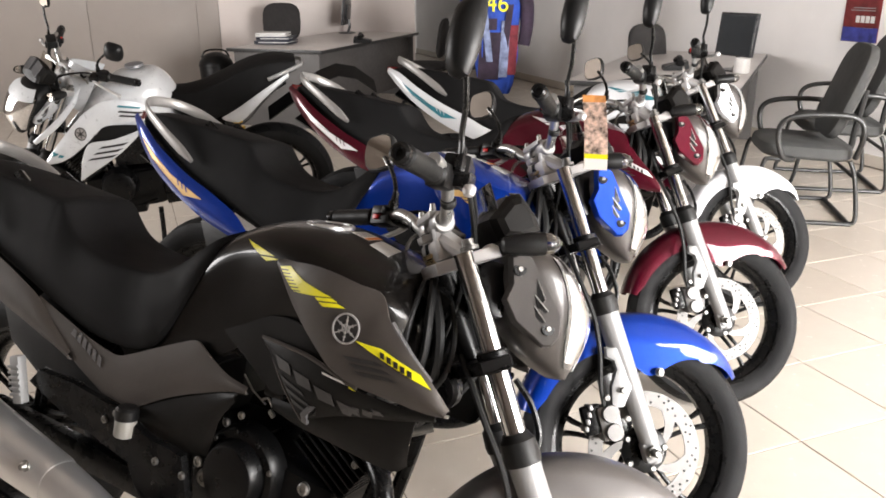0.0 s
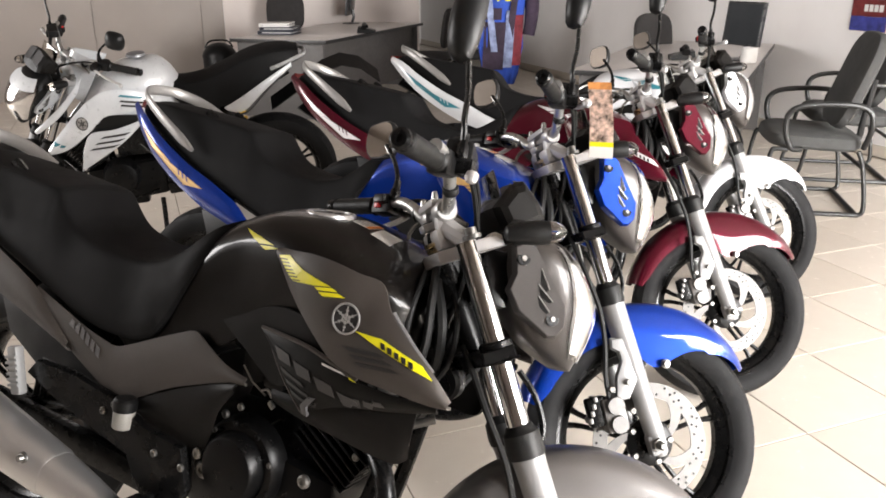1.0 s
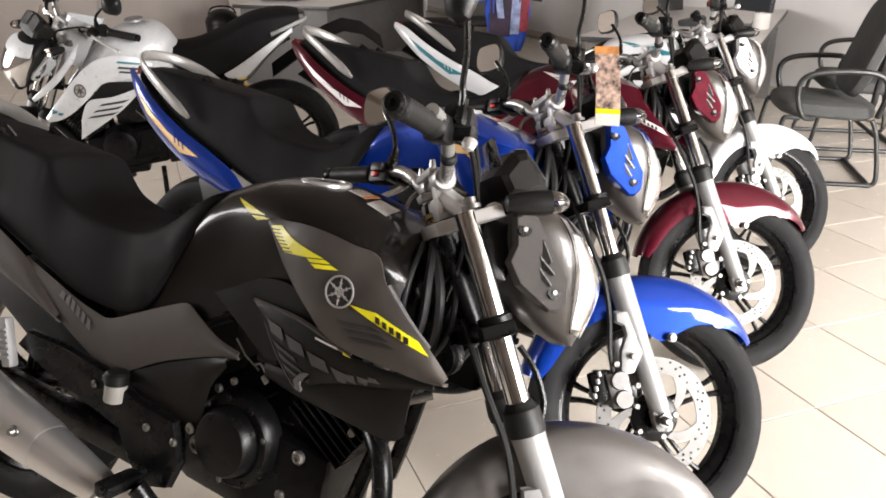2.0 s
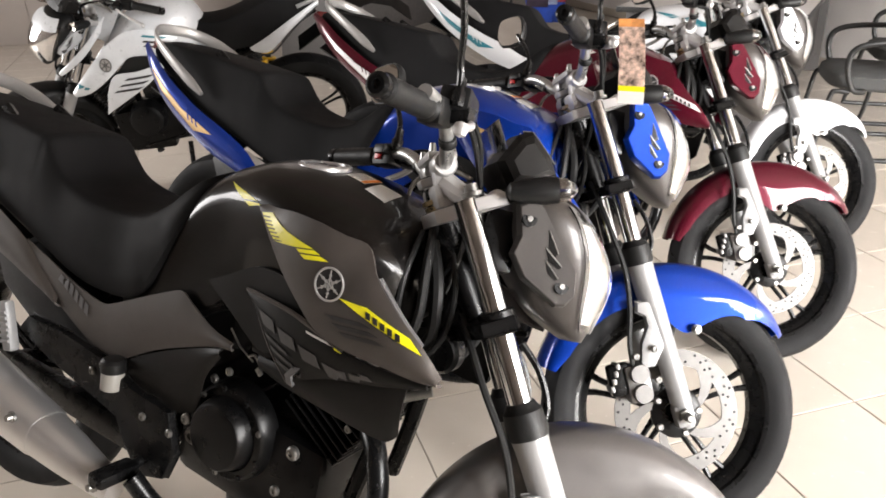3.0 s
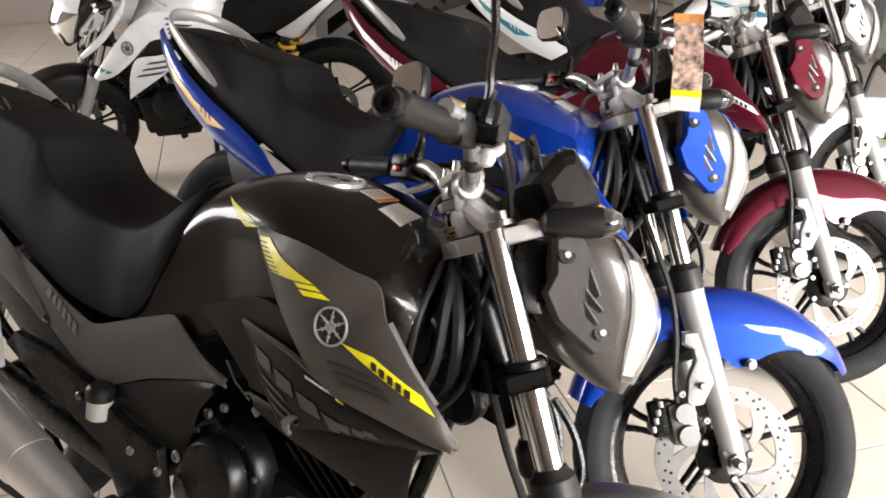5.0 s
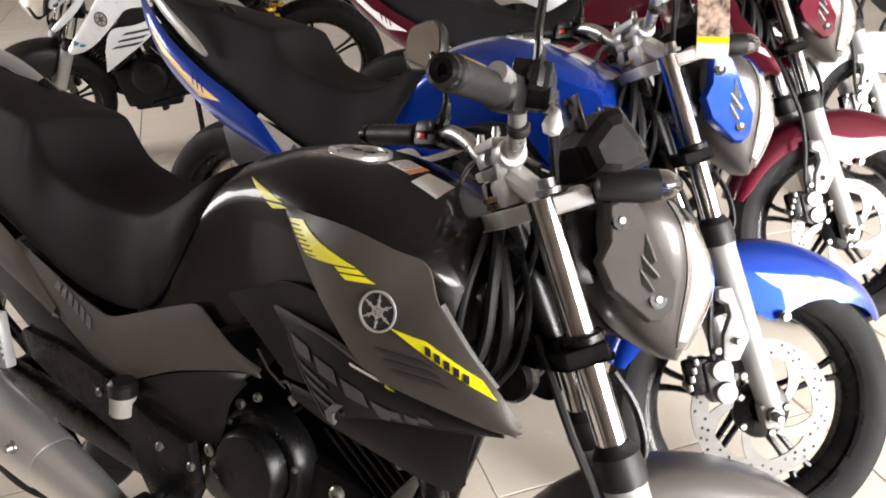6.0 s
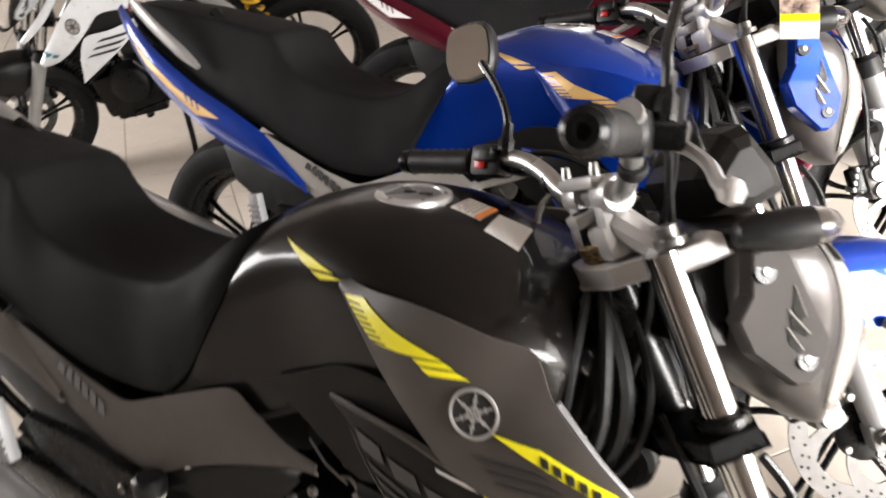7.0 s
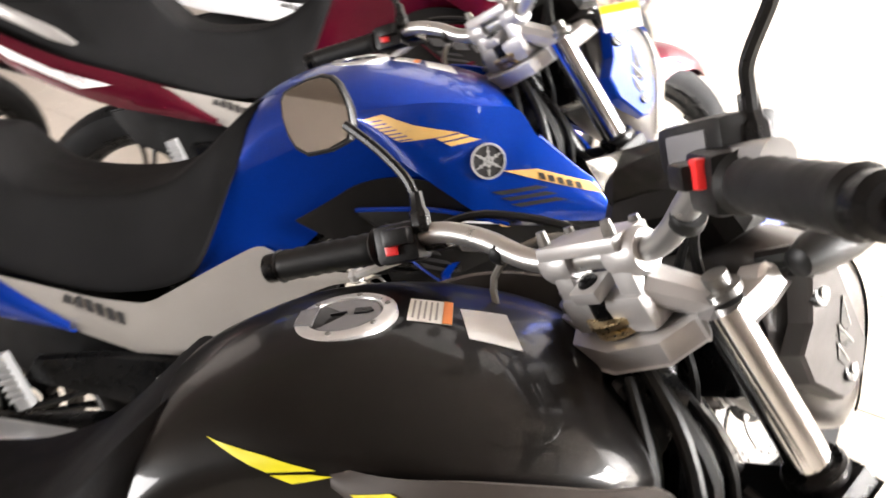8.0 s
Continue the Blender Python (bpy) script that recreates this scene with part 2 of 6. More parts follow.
def top_decal(tree, corners, nu=6, nv=6, lift=0.0012):
    a, b, c, d = [Vector((x, y, 0)) for x, y in corners]
    grid = [[on_top(tree, *(lambda q: (q.x, q.y))(a.lerp(b, i / nu).lerp(d.lerp(c, i / nu), j / nv)), lift) for j in range(nv + 1)] for i in range(nu + 1)]
    n = (grid[1][0] - grid[0][0]).cross(grid[0][1] - grid[0][0])
    return sheet(grid, 0.0008, flip=n.z < 0)

# ---------------------------------------------------------------- motorcycle
WHEELBASE = 1.38
STEM_FOOT = Vector((0.132, 0, 0))
STEM_AXIS = Vector((-math.sin(radians(28)), 0, math.cos(radians(28))))
# how the frame and bodywork sit against the fork
BODY_FIT = Matrix(((0.95, 0, 0, -0.013), (0, 1, 0, 0), (-0.026, 0, 1, -0.0068), (0, 0, 0, 1)))


def turned(degrees):
    return Matrix.Translation(STEM_FOOT) @ Matrix.Rotation(radians(degrees), 4, STEM_AXIS) @ Matrix.Translation(-STEM_FOOT)


FORK_Y = 0.086


def fork_at(z, y=0.0, ahead=0.0):
    """A point on the fork's line at height z."""
    return Vector((-0.532 * (z - 0.296) + ahead, y, z))


def tank_rings(rows=None):
    #                x      top    half   waist  foot   foot half
    rows = rows or ((-0.955, 0.650, 0.124, 0.640, 0.610, 0.128), (-0.918, 0.700, 0.126, 0.672, 0.61, 0.129), (-0.885, 0.765, 0.128, 0.715, 0.61, 0.130),
            (-0.850, 0.845, 0.129, 0.765, 0.615, 0.131), (-0.80, 0.886, 0.132, 0.812, 0.63, 0.134), (-0.74, 0.910, 0.138, 0.842, 0.66, 0.138),
            (-0.69, 0.921, 0.148, 0.856, 0.70, 0.14), (-0.62, 0.923, 0.164, 0.860, 0.72, 0.15), (-0.55, 0.913, 0.174, 0.856, 0.72, 0.15), (-0.48, 0.896, 0.170, 0.846, 0.72, 0.14),
            (-0.42, 0.873, 0.150, 0.832, 0.72, 0.12), (-0.382, 0.846, 0.118, 0.812, 0.72, 0.09), (-0.36, 0.815, 0.078, 0.79, 0.73, 0.06))
    cols = [smooth_path([Vector((r[0], r[k], 0)) for r in rows], 3) for k in range(1, 6)]
    rings = []
    for t, w, zw, zb, wb in zip(*cols):
        x, top, half, waist, foot, fh = t.x, t.y, w.y, zw.y, zb.y, wb.y
        side = [(fh, foot), (0.97 * half, foot + 0.55 * (waist - foot)), (half, waist), (0.955 * half, waist + 0.33 * (top - waist)),
                (0.83 * half, waist + 0.62 * (top - waist)), (0.60 * half, waist + 0.84 * (top - waist)), (0.32 * half, waist + 0.96 * (top - waist)), (0, top)]
        prof = [Vector((p.x, p.y, 0)) for p in smooth_path([Vector((a, b, 0)) for a, b in side], 2)]
        right = [Vector((x, -p.x, p.y)) for p in prof]
        left = [Vector((x, p.x, p.y)) for p in reversed(prof[:-1])]
        rings.append(right + left)
    return rings


def seat_rings(rows=None):
    #                x      top    half   foot half  foot
    rows = rows or ((-0.800, 0.884, 0.066, 0.098, 0.850), (-0.830, 0.869, 0.104, 0.126, 0.802), (-0.865, 0.842, 0.120, 0.137, 0.742), (-0.900, 0.814, 0.121, 0.138, 0.678), (-0.938, 0.788, 0.121, 0.138, 0.622),
            (-0.97, 0.772, 0.120, 0.137, 0.602), (-1.035, 0.757, 0.114, 0.128, 0.586), (-1.12, 0.757, 0.117, 0.129, 0.588), (-1.19, 0.767, 0.114, 0.129, 0.602),
            (-1.235, 0.783, 0.110, 0.129, 0.618), (-1.268, 0.812, 0.107, 0.129, 0.628), (-1.298, 0.845, 0.105, 0.128, 0.637), (-1.320, 0.853, 0.104, 0.128, 0.644), (-1.345, 0.856, 0.104, 0.127, 0.652), (-1.50, 0.868, 0.098, 0.122, 0.700),
            (-1.65, 0.876, 0.086, 0.106, 0.765), (-1.76, 0.876, 0.066, 0.082, 0.81), (-1.82, 0.862, 0.04, 0.05, 0.83))
    cols = [smooth_path([Vector((r[0], r[k], 0)) for r in rows], 3) for k in range(1, 5)]
    rings = []
    for t, w, fw, zb in zip(*cols):
        x, top, half, fh, foot = t.x, t.y, w.y, fw.y, zb.y
        h = top - foot
        side = [(fh * 0.92, foot), (fh, foot + 0.07 * h), (0.5 * (fh + half) + 0.005, foot + 0.5 * h), (half + 0.002, top - min(0.034, 0.22 * h)), (half * 0.95, top - min(0.014, 0.1 * h)), (half * 0.84, top - 0.007), (half * 0.45, top - 0.002), (0, top)]
        prof = smooth_path([Vector((a, b, 0)) for a, b in side], 2)
        right = [Vector((x, -p.x, p.y)) for p in prof]
        left = [Vector((x, p.x, p.y)) for p in reversed(prof[:-1])]
        rings.append(right + left)
    return rings


def pair(name, geo, mat, parent, label="", angle=35):
    """A part of the right side and its mirror twin."""
    return part(name, geo, mat, parent, label, angle), part(name, mirrored(geo), mat, parent, label, angle)


def emblem(tree, x, z, r, parent, ring_mat, dark_mat, mirror=False):
    """A round badge: ring, dark disc and three crossed bars."""
    c = on_side(tree, x, z, 0)
    px, pz = on_side(tree, x + 0.02, z, 0) - c, on_side(tree, x, z + 0.02, 0) - c
    ex = px.normalized()
    ny = ex.cross(pz).normalized()
    if ny.y > 0:
        ny = -ny
    ez = ex.cross(ny).normalized()
    if ez.z < 0:
        ez = -ez
    m = Matrix((ex, ez, ny)).transposed().to_4x4()
    m.translation = c + ny * 0.0006
    disc = lathe([(0, 0.0012), (r * 0.86, 0.0012), (r * 0.86, 0)], 32, "z")
    ring = lathe([(r * 0.87, 0.0005), (r * 0.88, 0.0028), (r * 0.98, 0.0028), (r, 0.0005)], 36, "z")
    bars = [box(r * 1.62, r * 0.075, 0.0012, 0, pose(0, 0, 0.0018, 0, 0, k * 60 + 30)) for k in range(3)]
    bars += [box(r * 1.05, r * 0.06, 0.0012, 0, pose(0, 0, 0.0016, 0, 0, k * 60) @ pose(0, r * 0.2 * s, 0)) for k in range(3) for s in (1, -1)]
    fix = mirrored if mirror else (lambda g: g)
    e = part("emblem", fix(moved(disc, m)), dark_mat, parent, "round badge with crossed bars")
    part("emblem_ring", fix(moved(ring, m)), ring_mat, e)
    for g in bars:
        part("emblem_bar", fix(moved(g, m)), ring_mat, e)


def wheel(centre, tyre_r, tyre_w, rim_r, parent, spin=0.0, disc_r=0.141, disc_y=-0.06, dark_rim=True):
    cx, cy, cz = centre
    w = tyre_w / 2
    prof = [(rim_r - 0.004, -w * 0.72), (rim_r + 0.012, -w * 0.86), (rim_r + (tyre_r - rim_r) * 0.45, -w), (rim_r + (tyre_r - rim_r) * 0.72, -w * 0.93),
            (tyre_r - 0.014, -w * 0.70), (tyre_r - 0.004, -w * 0.38), (tyre_r, 0), (tyre_r - 0.004, w * 0.38), (tyre_r - 0.014, w * 0.70),
            (rim_r + (tyre_r - rim_r) * 0.72, w * 0.93), (rim_r + (tyre_r - rim_r) * 0.45, w), (rim_r + 0.012, w * 0.86), (rim_r - 0.004, w * 0.72), (rim_r - 0.008, 0)]
    tyre = part("tyre", lathe(prof, 72, "y", centre, closed=True), TYRE, parent)
    # tread: slanted bars, proud of the carcass
    marks = []
    n = 26
    for k in range(n):
        for s in (1, -1):
            a = 2 * math.pi * (k + (0.25 if s > 0 else 0)) / n
            pts = []
            for i in range(5):
                f = i / 4
                yy = s * w * (0.08 + 0.74 * f)
                rr = tyre_r - 0.0285 * (yy / w) ** 2 - 0.0017
                aa = a + 0.10 * f
                pts.append(Vector((cx + rr * math.cos(aa), cy + yy, cz + rr * math.sin(aa))))
            marks.append(tube(pts, 0.0022, 5))
    part("tread_groove", joined(*marks), BLACK_METAL, tyre)["kind"] = "stuff"
    rp = [(rim_r - 0.005, -w * 0.74), (rim_r + 0.004, -w * 0.80), (rim_r + 0.004, -w * 0.70), (rim_r - 0.016, -w * 0.55), (rim_r - 0.030, -w * 0.22), (rim_r - 0.030, w * 0.22),
          (rim_r - 0.016, w * 0.55), (rim_r + 0.004, w * 0.70), (rim_r + 0.004, w * 0.80), (rim_r - 0.005, w * 0.74), (rim_r - 0.014, w * 0.4), (rim_r - 0.018, 0), (rim_r - 0.014, -w * 0.4)]
    rim = part("rim", lathe(rp, 64, "y", centre, closed=True), BLACK_METAL, parent, "black cast alloy rim")
    part("hub", lathe([(0, -0.052), (0.03, -0.052), (0.034, -0.03), (0.026, -0.012), (0.026, 0.012), (0.034, 0.03), (0.03, 0.052), (0, 0.052)], 24, "y", centre), BLACK_METAL, rim)
    for k in range(5):
        a = 2 * math.pi * k / 5 + spin
        for s in (1, -1):
            d = Vector((math.cos(a), 0, math.sin(a)))
            e = Vector((-math.sin(a), 0, math.cos(a))) * s
            c = Vector(centre)
            spoke = tube([c + d * 0.025 + e * 0.012, c + d * 0.075 + e * 0.010, c + d * (rim_r - 0.07) + e * 0.012, c + d * (rim_r - 0.026) + e * 0.021], lambda q: 0.0085 - 0.002 * math.sin(q * 3.14), 8, 3)
            part("spoke", spoke, BLACK_METAL, rim)
    if disc_r:
        dc = (cx, cy + disc_y, cz)
        holes = []
        n = 30
        # rotor band: two flat rings joined at their rims, with drilled holes shown as dark pins
        band = lathe([(disc_r - 0.036, -0.002), (disc_r, -0.002), (disc_r, 0.002), (disc_r - 0.036, 0.002)], 72, "y", dc, closed=True)
        disc = part("brake_disc", band, DISC_STEEL, parent, "drilled steel brake disc")
        for k in range(n):
            for j in range(3):
                a = 2 * math.pi * (k + j * 0.33) / n
                r = disc_r - 0.008 - j * 0.0095
                if (k + j) % 3 == 2:
                    continue
                p = Vector((dc[0] + r * math.cos(a), dc[1], dc[2] + r * math.sin(a)))
                holes.append(rod(p + Vector((0, -0.0026, 0)), p + Vector((0, 0.0026, 0)), 0.0031, 7))
        part("drill_hole", joined(*holes), BLACK_METAL, disc)["kind"] = "stuff"
        for k in range(5):
            a = 2 * math.pi * k / 5 + spin
            outer, inner = [], []
            for i in range(7):
                f = i / 6
                r = 0.052 + (disc_r - 0.082) * f
                sweep, wide = a + 0.62 * f, (0.34 - 0.10 * f + 0.22 * f * f)
                outer.append((r * math.cos(sweep + wide / 2), r * math.sin(sweep + wide / 2)))
                inner.append((r * math.cos(sweep - wide / 2), r * math.sin(sweep - wide / 2)))
            m = Matrix(((1, 0, 0, dc[0]), (0, 0, -1, dc[1] + 0.0018), (0, 1, 0, dc[2]), (0, 0, 0, 1)))
            part("disc_arm", plate(outer + list(reversed(inner)), 0.0036, 0, m), DISC_STEEL, disc)
        part("disc_carrier", lathe([(0.026, -0.007), (0.050, -0.006), (0.058, -0.001), (0.058, 0.004), (0.026, 0.004)], 40, "y", dc, closed=True), BLACK_METAL, disc, "black disc carrier")
        for k in range(5):
            a = 2 * math.pi * k / 5 + 0.3
            p = Vector((dc[0] + 0.05 * math.cos(a), dc[1], dc[2] + 0.05 * math.sin(a)))
            part("disc_bolt", stepped(p, p + Vector((0, -0.010, 0)), ((0, 0.0085), (0.6, 0.0085), (1, 0.006))), BOLT, disc)
    return tyre


def bolt(p, direction, r, parent, mat=None):
    d = Vector(direction).normalized()
    p = Vector(p)
    return part("bolt", stepped(p, p + d * r * 0.9, ((0, r), (0.55, r), (0.85, r * 0.75), (0.86, r * 0.4), (0.6, r * 0.38)), 12), mat or BOLT, parent)


def front_fender(parent, mat):
    """Mudguard over the front wheel with a deeper skirt at the fork."""
    c = Vector((0, 0, 0.296))
    stations = 44
    grid = []
    for i in range(stations + 1):
        s = i / stations
        ang = radians(174 - s * (174 - 44))
        r = 0.322 + 0.014 * math.sin(s * math.pi)
        skirt = 0.030 + 0.086 * math.exp(-((s - 0.60) / 0.15) ** 2) + 0.028 * math.sin(s * math.pi)
        half = 0.070 - 0.008 * s
        if s > 0.84:
            k = (s - 0.84) / 0.16
            half *= 1 - 0.72 * k * k
            skirt = skirt * (1 - k) + 0.004
        if s < 0.06:
            skirt *= 0.6 + 6.6 * s
        d = Vector((math.cos(ang), 0, math.sin(ang)))
        row = []
        for j in range(13):
            v = j / 12 * 2 - 1
            if abs(v) < 0.62:
                f = v / 0.62
                p = c + d * (r - 0.014 * abs(f) ** 2.6) + Vector((0, half * f * 0.96, 0))
            else:
                k = (abs(v) - 0.62) / 0.38
                p = c + d * (r - 0.014 - skirt * k) + Vector((0, math.copysign(half * (0.96 + 0.06 * math.sin(k * 2.2)), v), 0))
            row.append(p)
        grid.append(row)
    g = sheet(grid, 0.003)
    mid = g[0][(stations // 2) * 13 + 6] - g[0][len(g[0]) // 2 + (stations // 2) * 13 + 6]
    if mid.z < 0:
        g = sheet(grid, 0.003, flip=True)
    f = part("front_mudguard", g, mat, parent, angle=50)
    for s in (1, -1):
        b = part("mudguard_bolt", stepped((0.0, s * 0.073, 0.487), (0.0, s * 0.088, 0.487), ((0, 0.011), (0.4, 0.011), (0.45, 0.0075), (1, 0.0075))), BOLT, f)
    return f


def mirror_part(parent, base, bends, centre, facing, wide, tall, roll=0):
    """A rear-view mirror: stem, six-sided housing and glass."""
    stem = part("mirror_stem", tube([base] + list(bends), 0.0052, 8, 4), BLACK_METAL, parent)
    part("stem_nut", stepped(Vector(base) - Vector((0, 0, 0.012)), Vector(base) + Vector((0, 0, 0.03)), ((0, 0.011), (0.5, 0.011), (0.6, 0.008), (1, 0.007)), 8), BLACK_METAL, stem)
    outline = [(-0.50, -0.10), (-0.36, -0.5), (0.30, -0.5), (0.5, -0.12), (0.44, 0.38), (0.22, 0.5), (-0.26, 0.5), (-0.46, 0.3)]
    z = -Vector(facing).normalized()
    m = Matrix.Translation(centre) @ z.to_track_quat("Z", "Y").to_matrix().to_4x4() @ pose(0, 0, 0, 0, 0, roll)
    ring = smooth_path([Vector((x * wide, y * tall, 0)) for x, y in outline + outline[:1]], 2)[:-1]
    rings = [[p * k + Vector((0, 0, h)) for p in ring] for k, h in ((0.95, 0.0), (1.0, 0.004), (1.0, 0.010), (0.9, 0.022), (0.62, 0.034), (0.2, 0.040))]
    house = part("mirror_housing", moved(loft(rings), m), BLACK_PLASTIC, parent)
    inner = [[p * k + Vector((0, 0, h)) for p in ring] for k, h in ((0.90, 0.003), (0.90, -0.0012))]
    part("mirror_glass", moved(loft(inner), m), MIRROR, house)


def handlebar_set(thing, S, clutch_side_mats=None):
    def put(*a, **k):
        ob = part(*a, **k)
        if ob.parent == thing:
            ob.matrix_basis = S
        return ob

    clamp_z = 0.976
    half = [(-0.385, 0.0, clamp_z), (-0.385, 0.055, clamp_z), (-0.393, 0.09, 0.986), (-0.406, 0.125, 1.008), (-0.424, 0.165, 1.024), (-0.446, 0.205, 1.025), (-0.464, 0.236, 1.022)]
    left = smooth_path(half, 5)
    path = [Vector((p.x, -p.y, p.z)) for p in reversed(left[1:])] + left
    bar = put("handlebar", tube(path, 0.0112, 12), BAR_METAL, thing, "satin silver handlebar")
    for s in (1, -1):
        part("cable_tie", stepped((-0.396, s * 0.108, 0.992), (-0.401, s * 0.118, 0.999), ((0, 0.0130), (0.2, 0.0142), (0.8, 0.0142), (1, 0.0130)), 14), RUBBER, bar)
        a, b = (Vector((-0.450, -0.200, 1.012)), Vector((-0.530, -0.320, 0.988))) if s < 0 else (Vector((-0.462, 0.232, 1.022)), Vector((-0.538, 0.348, 1.022)))
        rings = [(0, 0.0165), (0.03, 0.021), (0.06, 0.0165)] + [(0.06 + 0.84 * k / 14, 0.0165 + (0.0014 if k % 2 else 0)) for k in range(15)] + [(0.91, 0.019), (0.93, 0.0155)]
        grip = put("grip", stepped(a, b, rings, 18), RUBBER, thing, "ribbed black rubber grip")
        part("bar_end", stepped(a.lerp(b, 0.93), b + (b - a) * 0.06, ((0, 0.0155), (0.2, 0.0165), (0.8, 0.0165), (1, 0.012), (1, 0.006), (0.8, 0.005)), 18), BLACK_METAL, grip)
        d = (b - a).normalized()
        m = d.to_track_quat("X", "Z").to_matrix().to_4x4()
        m.translation = a - d * 0.026
        sw = put("switch_housing", moved(joined(box(0.05, 0.038, 0.042, 0.008), box(0.03, 0.02, 0.018, 0.004, pose(-0.006, 0.022 * (1 if s > 0 else -1), 0.006))), m), BLACK_PLASTIC, thing)
        part("switch_button", moved(box(0.013, 0.008, 0.02, 0.002), m @ pose(0.004, 0.021, -0.002) if s > 0 else m @ pose(0.01, -0.021, 0.008)), RED_PLASTIC, sw, "red switch")
        # lever and its perch
        lever = [a - d * 0.05 + Vector((0.03, 0, -0.004)), a - d * 0.02 + Vector((0.055, 0, -0.006)), a + d * 0.05 + Vector((0.082, 0, -0.014)), a + d * 0.125 + Vector((0.098, 0, -0.024)), a + d * 0.145 + Vector((0.108, 0, -0.026))]
        lv = put("lever", joined(tube(lever, lambda q: 0.0065 - 0.0012 * q, 8, 4), lathe([(0, -0.0105), (0.0075, -0.0075), (0.0105, 0), (0.0075, 0.0075), (0, 0.0105)], 12, "z", lever[-1])), ALLOY, thing, "silver alloy lever")
        put("lever_perch", moved(box(0.04, 0.05, 0.028, 0.007), m @ pose(-0.03, 0.022 * (-1 if s > 0 else 1), 0.0)), BLACK_METAL, thing)
    # brake fluid reservoir on the right of the bar
    res = put("brake_reservoir", box(0.086, 0.046, 0.036, 0.008, pose(-0.400, -0.150, 1.044, 0, -4, 68)), BLACK_PLASTIC, thing)
    part("reservoir_window", box(0.052, 0.004, 0.020, 0.002, pose(-0.400, -0.150, 1.044, 0, -4, 68) @ pose(0, 0.0225, 0)), CAP_GREY, res)
    # clamps, top yoke and lock
    FORK = FORK_Y
    yoke_out = [(-0.024, -0.102), (0.008, -0.110), (0.034, -0.110), (0.040, -0.098), (0.030, -0.086), (0.016, -0.066), (-0.010, -0.046), (-0.018, 0.0), (-0.010, 0.046), (0.016, 0.066), (0.030, 0.086), (0.040, 0.098), (0.034, 0.110), (0.008, 0.110), (-0.024, 0.102), (-0.036, 0.070), (-0.066, 0.052), (-0.078, 0.0), (-0.066, -0.052), (-0.036, -0.070)]
    top = fork_at(0.915)
    ym = Matrix.Translation(top + Vector((0.012, 0, -0.004))) @ Matrix.Rotation(radians(-28), 4, "Y")
    yoke = put("top_yoke", plate(yoke_out, 0.022, 0.004, ym), ALLOY, thing, "cast alloy top yoke")
    for s in (1, -1):
        f = fork_at(0.930, s * FORK_Y)
        part("fork_cap", stepped(f, f + Vector((-0.009, 0, 0.018)), ((0, 0.017), (0.35, 0.017), (0.4, 0.011), (0.95, 0.011), (1, 0.008)), 16), BOLT, yoke)
        part("pinch_bolt", stepped(fork_at(0.925, s * (FORK_Y - 0.002)) + Vector((0.030, 0, 0.010)), fork_at(0.925, s * (FORK_Y + 0.022)) + Vector((0.032, 0, 0.010)), ((0, 0.012), (0.8, 0.013), (1, 0.009)), 12), ALLOY, yoke)
        riser = joined(box(0.030, 0.026, 0.066, 0.009, pose(-0.378, s * 0.036, 0.946, 0, -20)), lathe([(0.0, -0.018), (0.018, -0.018), (0.021, -0.012), (0.021, 0.012), (0.018, 0.018), (0.0, 0.018)], 16, "y", (-0.385, s * 0.040, clamp_z)))
        rs = put("bar_clamp", riser, ALLOY, thing, "cast alloy bar clamp")
        for q in (0.017, -0.017):
            part("clamp_bolt", stepped((-0.388 + q, s * 0.040, 0.990), (-0.392 + q, s * 0.040, 1.006), ((0, 0.006), (0.5, 0.006), (1, 0.0045)), 10), BOLT, rs)
    put("clamp_bridge", box(0.048, 0.096, 0.014, 0.005, pose(-0.390, 0, 0.990, 0, -14)), ALLOY, thing)
    lm = pose(-0.397, 0.0, 0.950, 0, -34)
    put("yoke_bridge", joined(box(0.050, 0.098, 0.040, 0.010, pose(-0.366, 0, 0.934, 0, -28)), *[tube([(-0.372, q * 0.038, 0.948), (-0.352, q * 0.062, 0.934), tuple(fork_at(0.922, q * 0.080))], lambda f: 0.019 - 0.004 * f, 10, 3) for q in (1, -1)]), ALLOY, thing, "cast alloy yoke bridge")
    lock = put("ignition_lock", box(0.030, 0.032, 0.014, 0.004, lm), ALLOY, thing)
    part("key_barrel", moved(lathe([(0, 0.010), (0.005, 0.010), (0.009, 0.009), (0.010, 0.004)], 18, "z"), lm), BLACK_METAL, lock)
    return bar


def cable(points, r, thing, S=None, mat=None, name="cable"):
    ob = part(name, tube(points, r, 7, 5), mat or RUBBER, thing)
    if S:
        ob.matrix_basis = S
    return ob


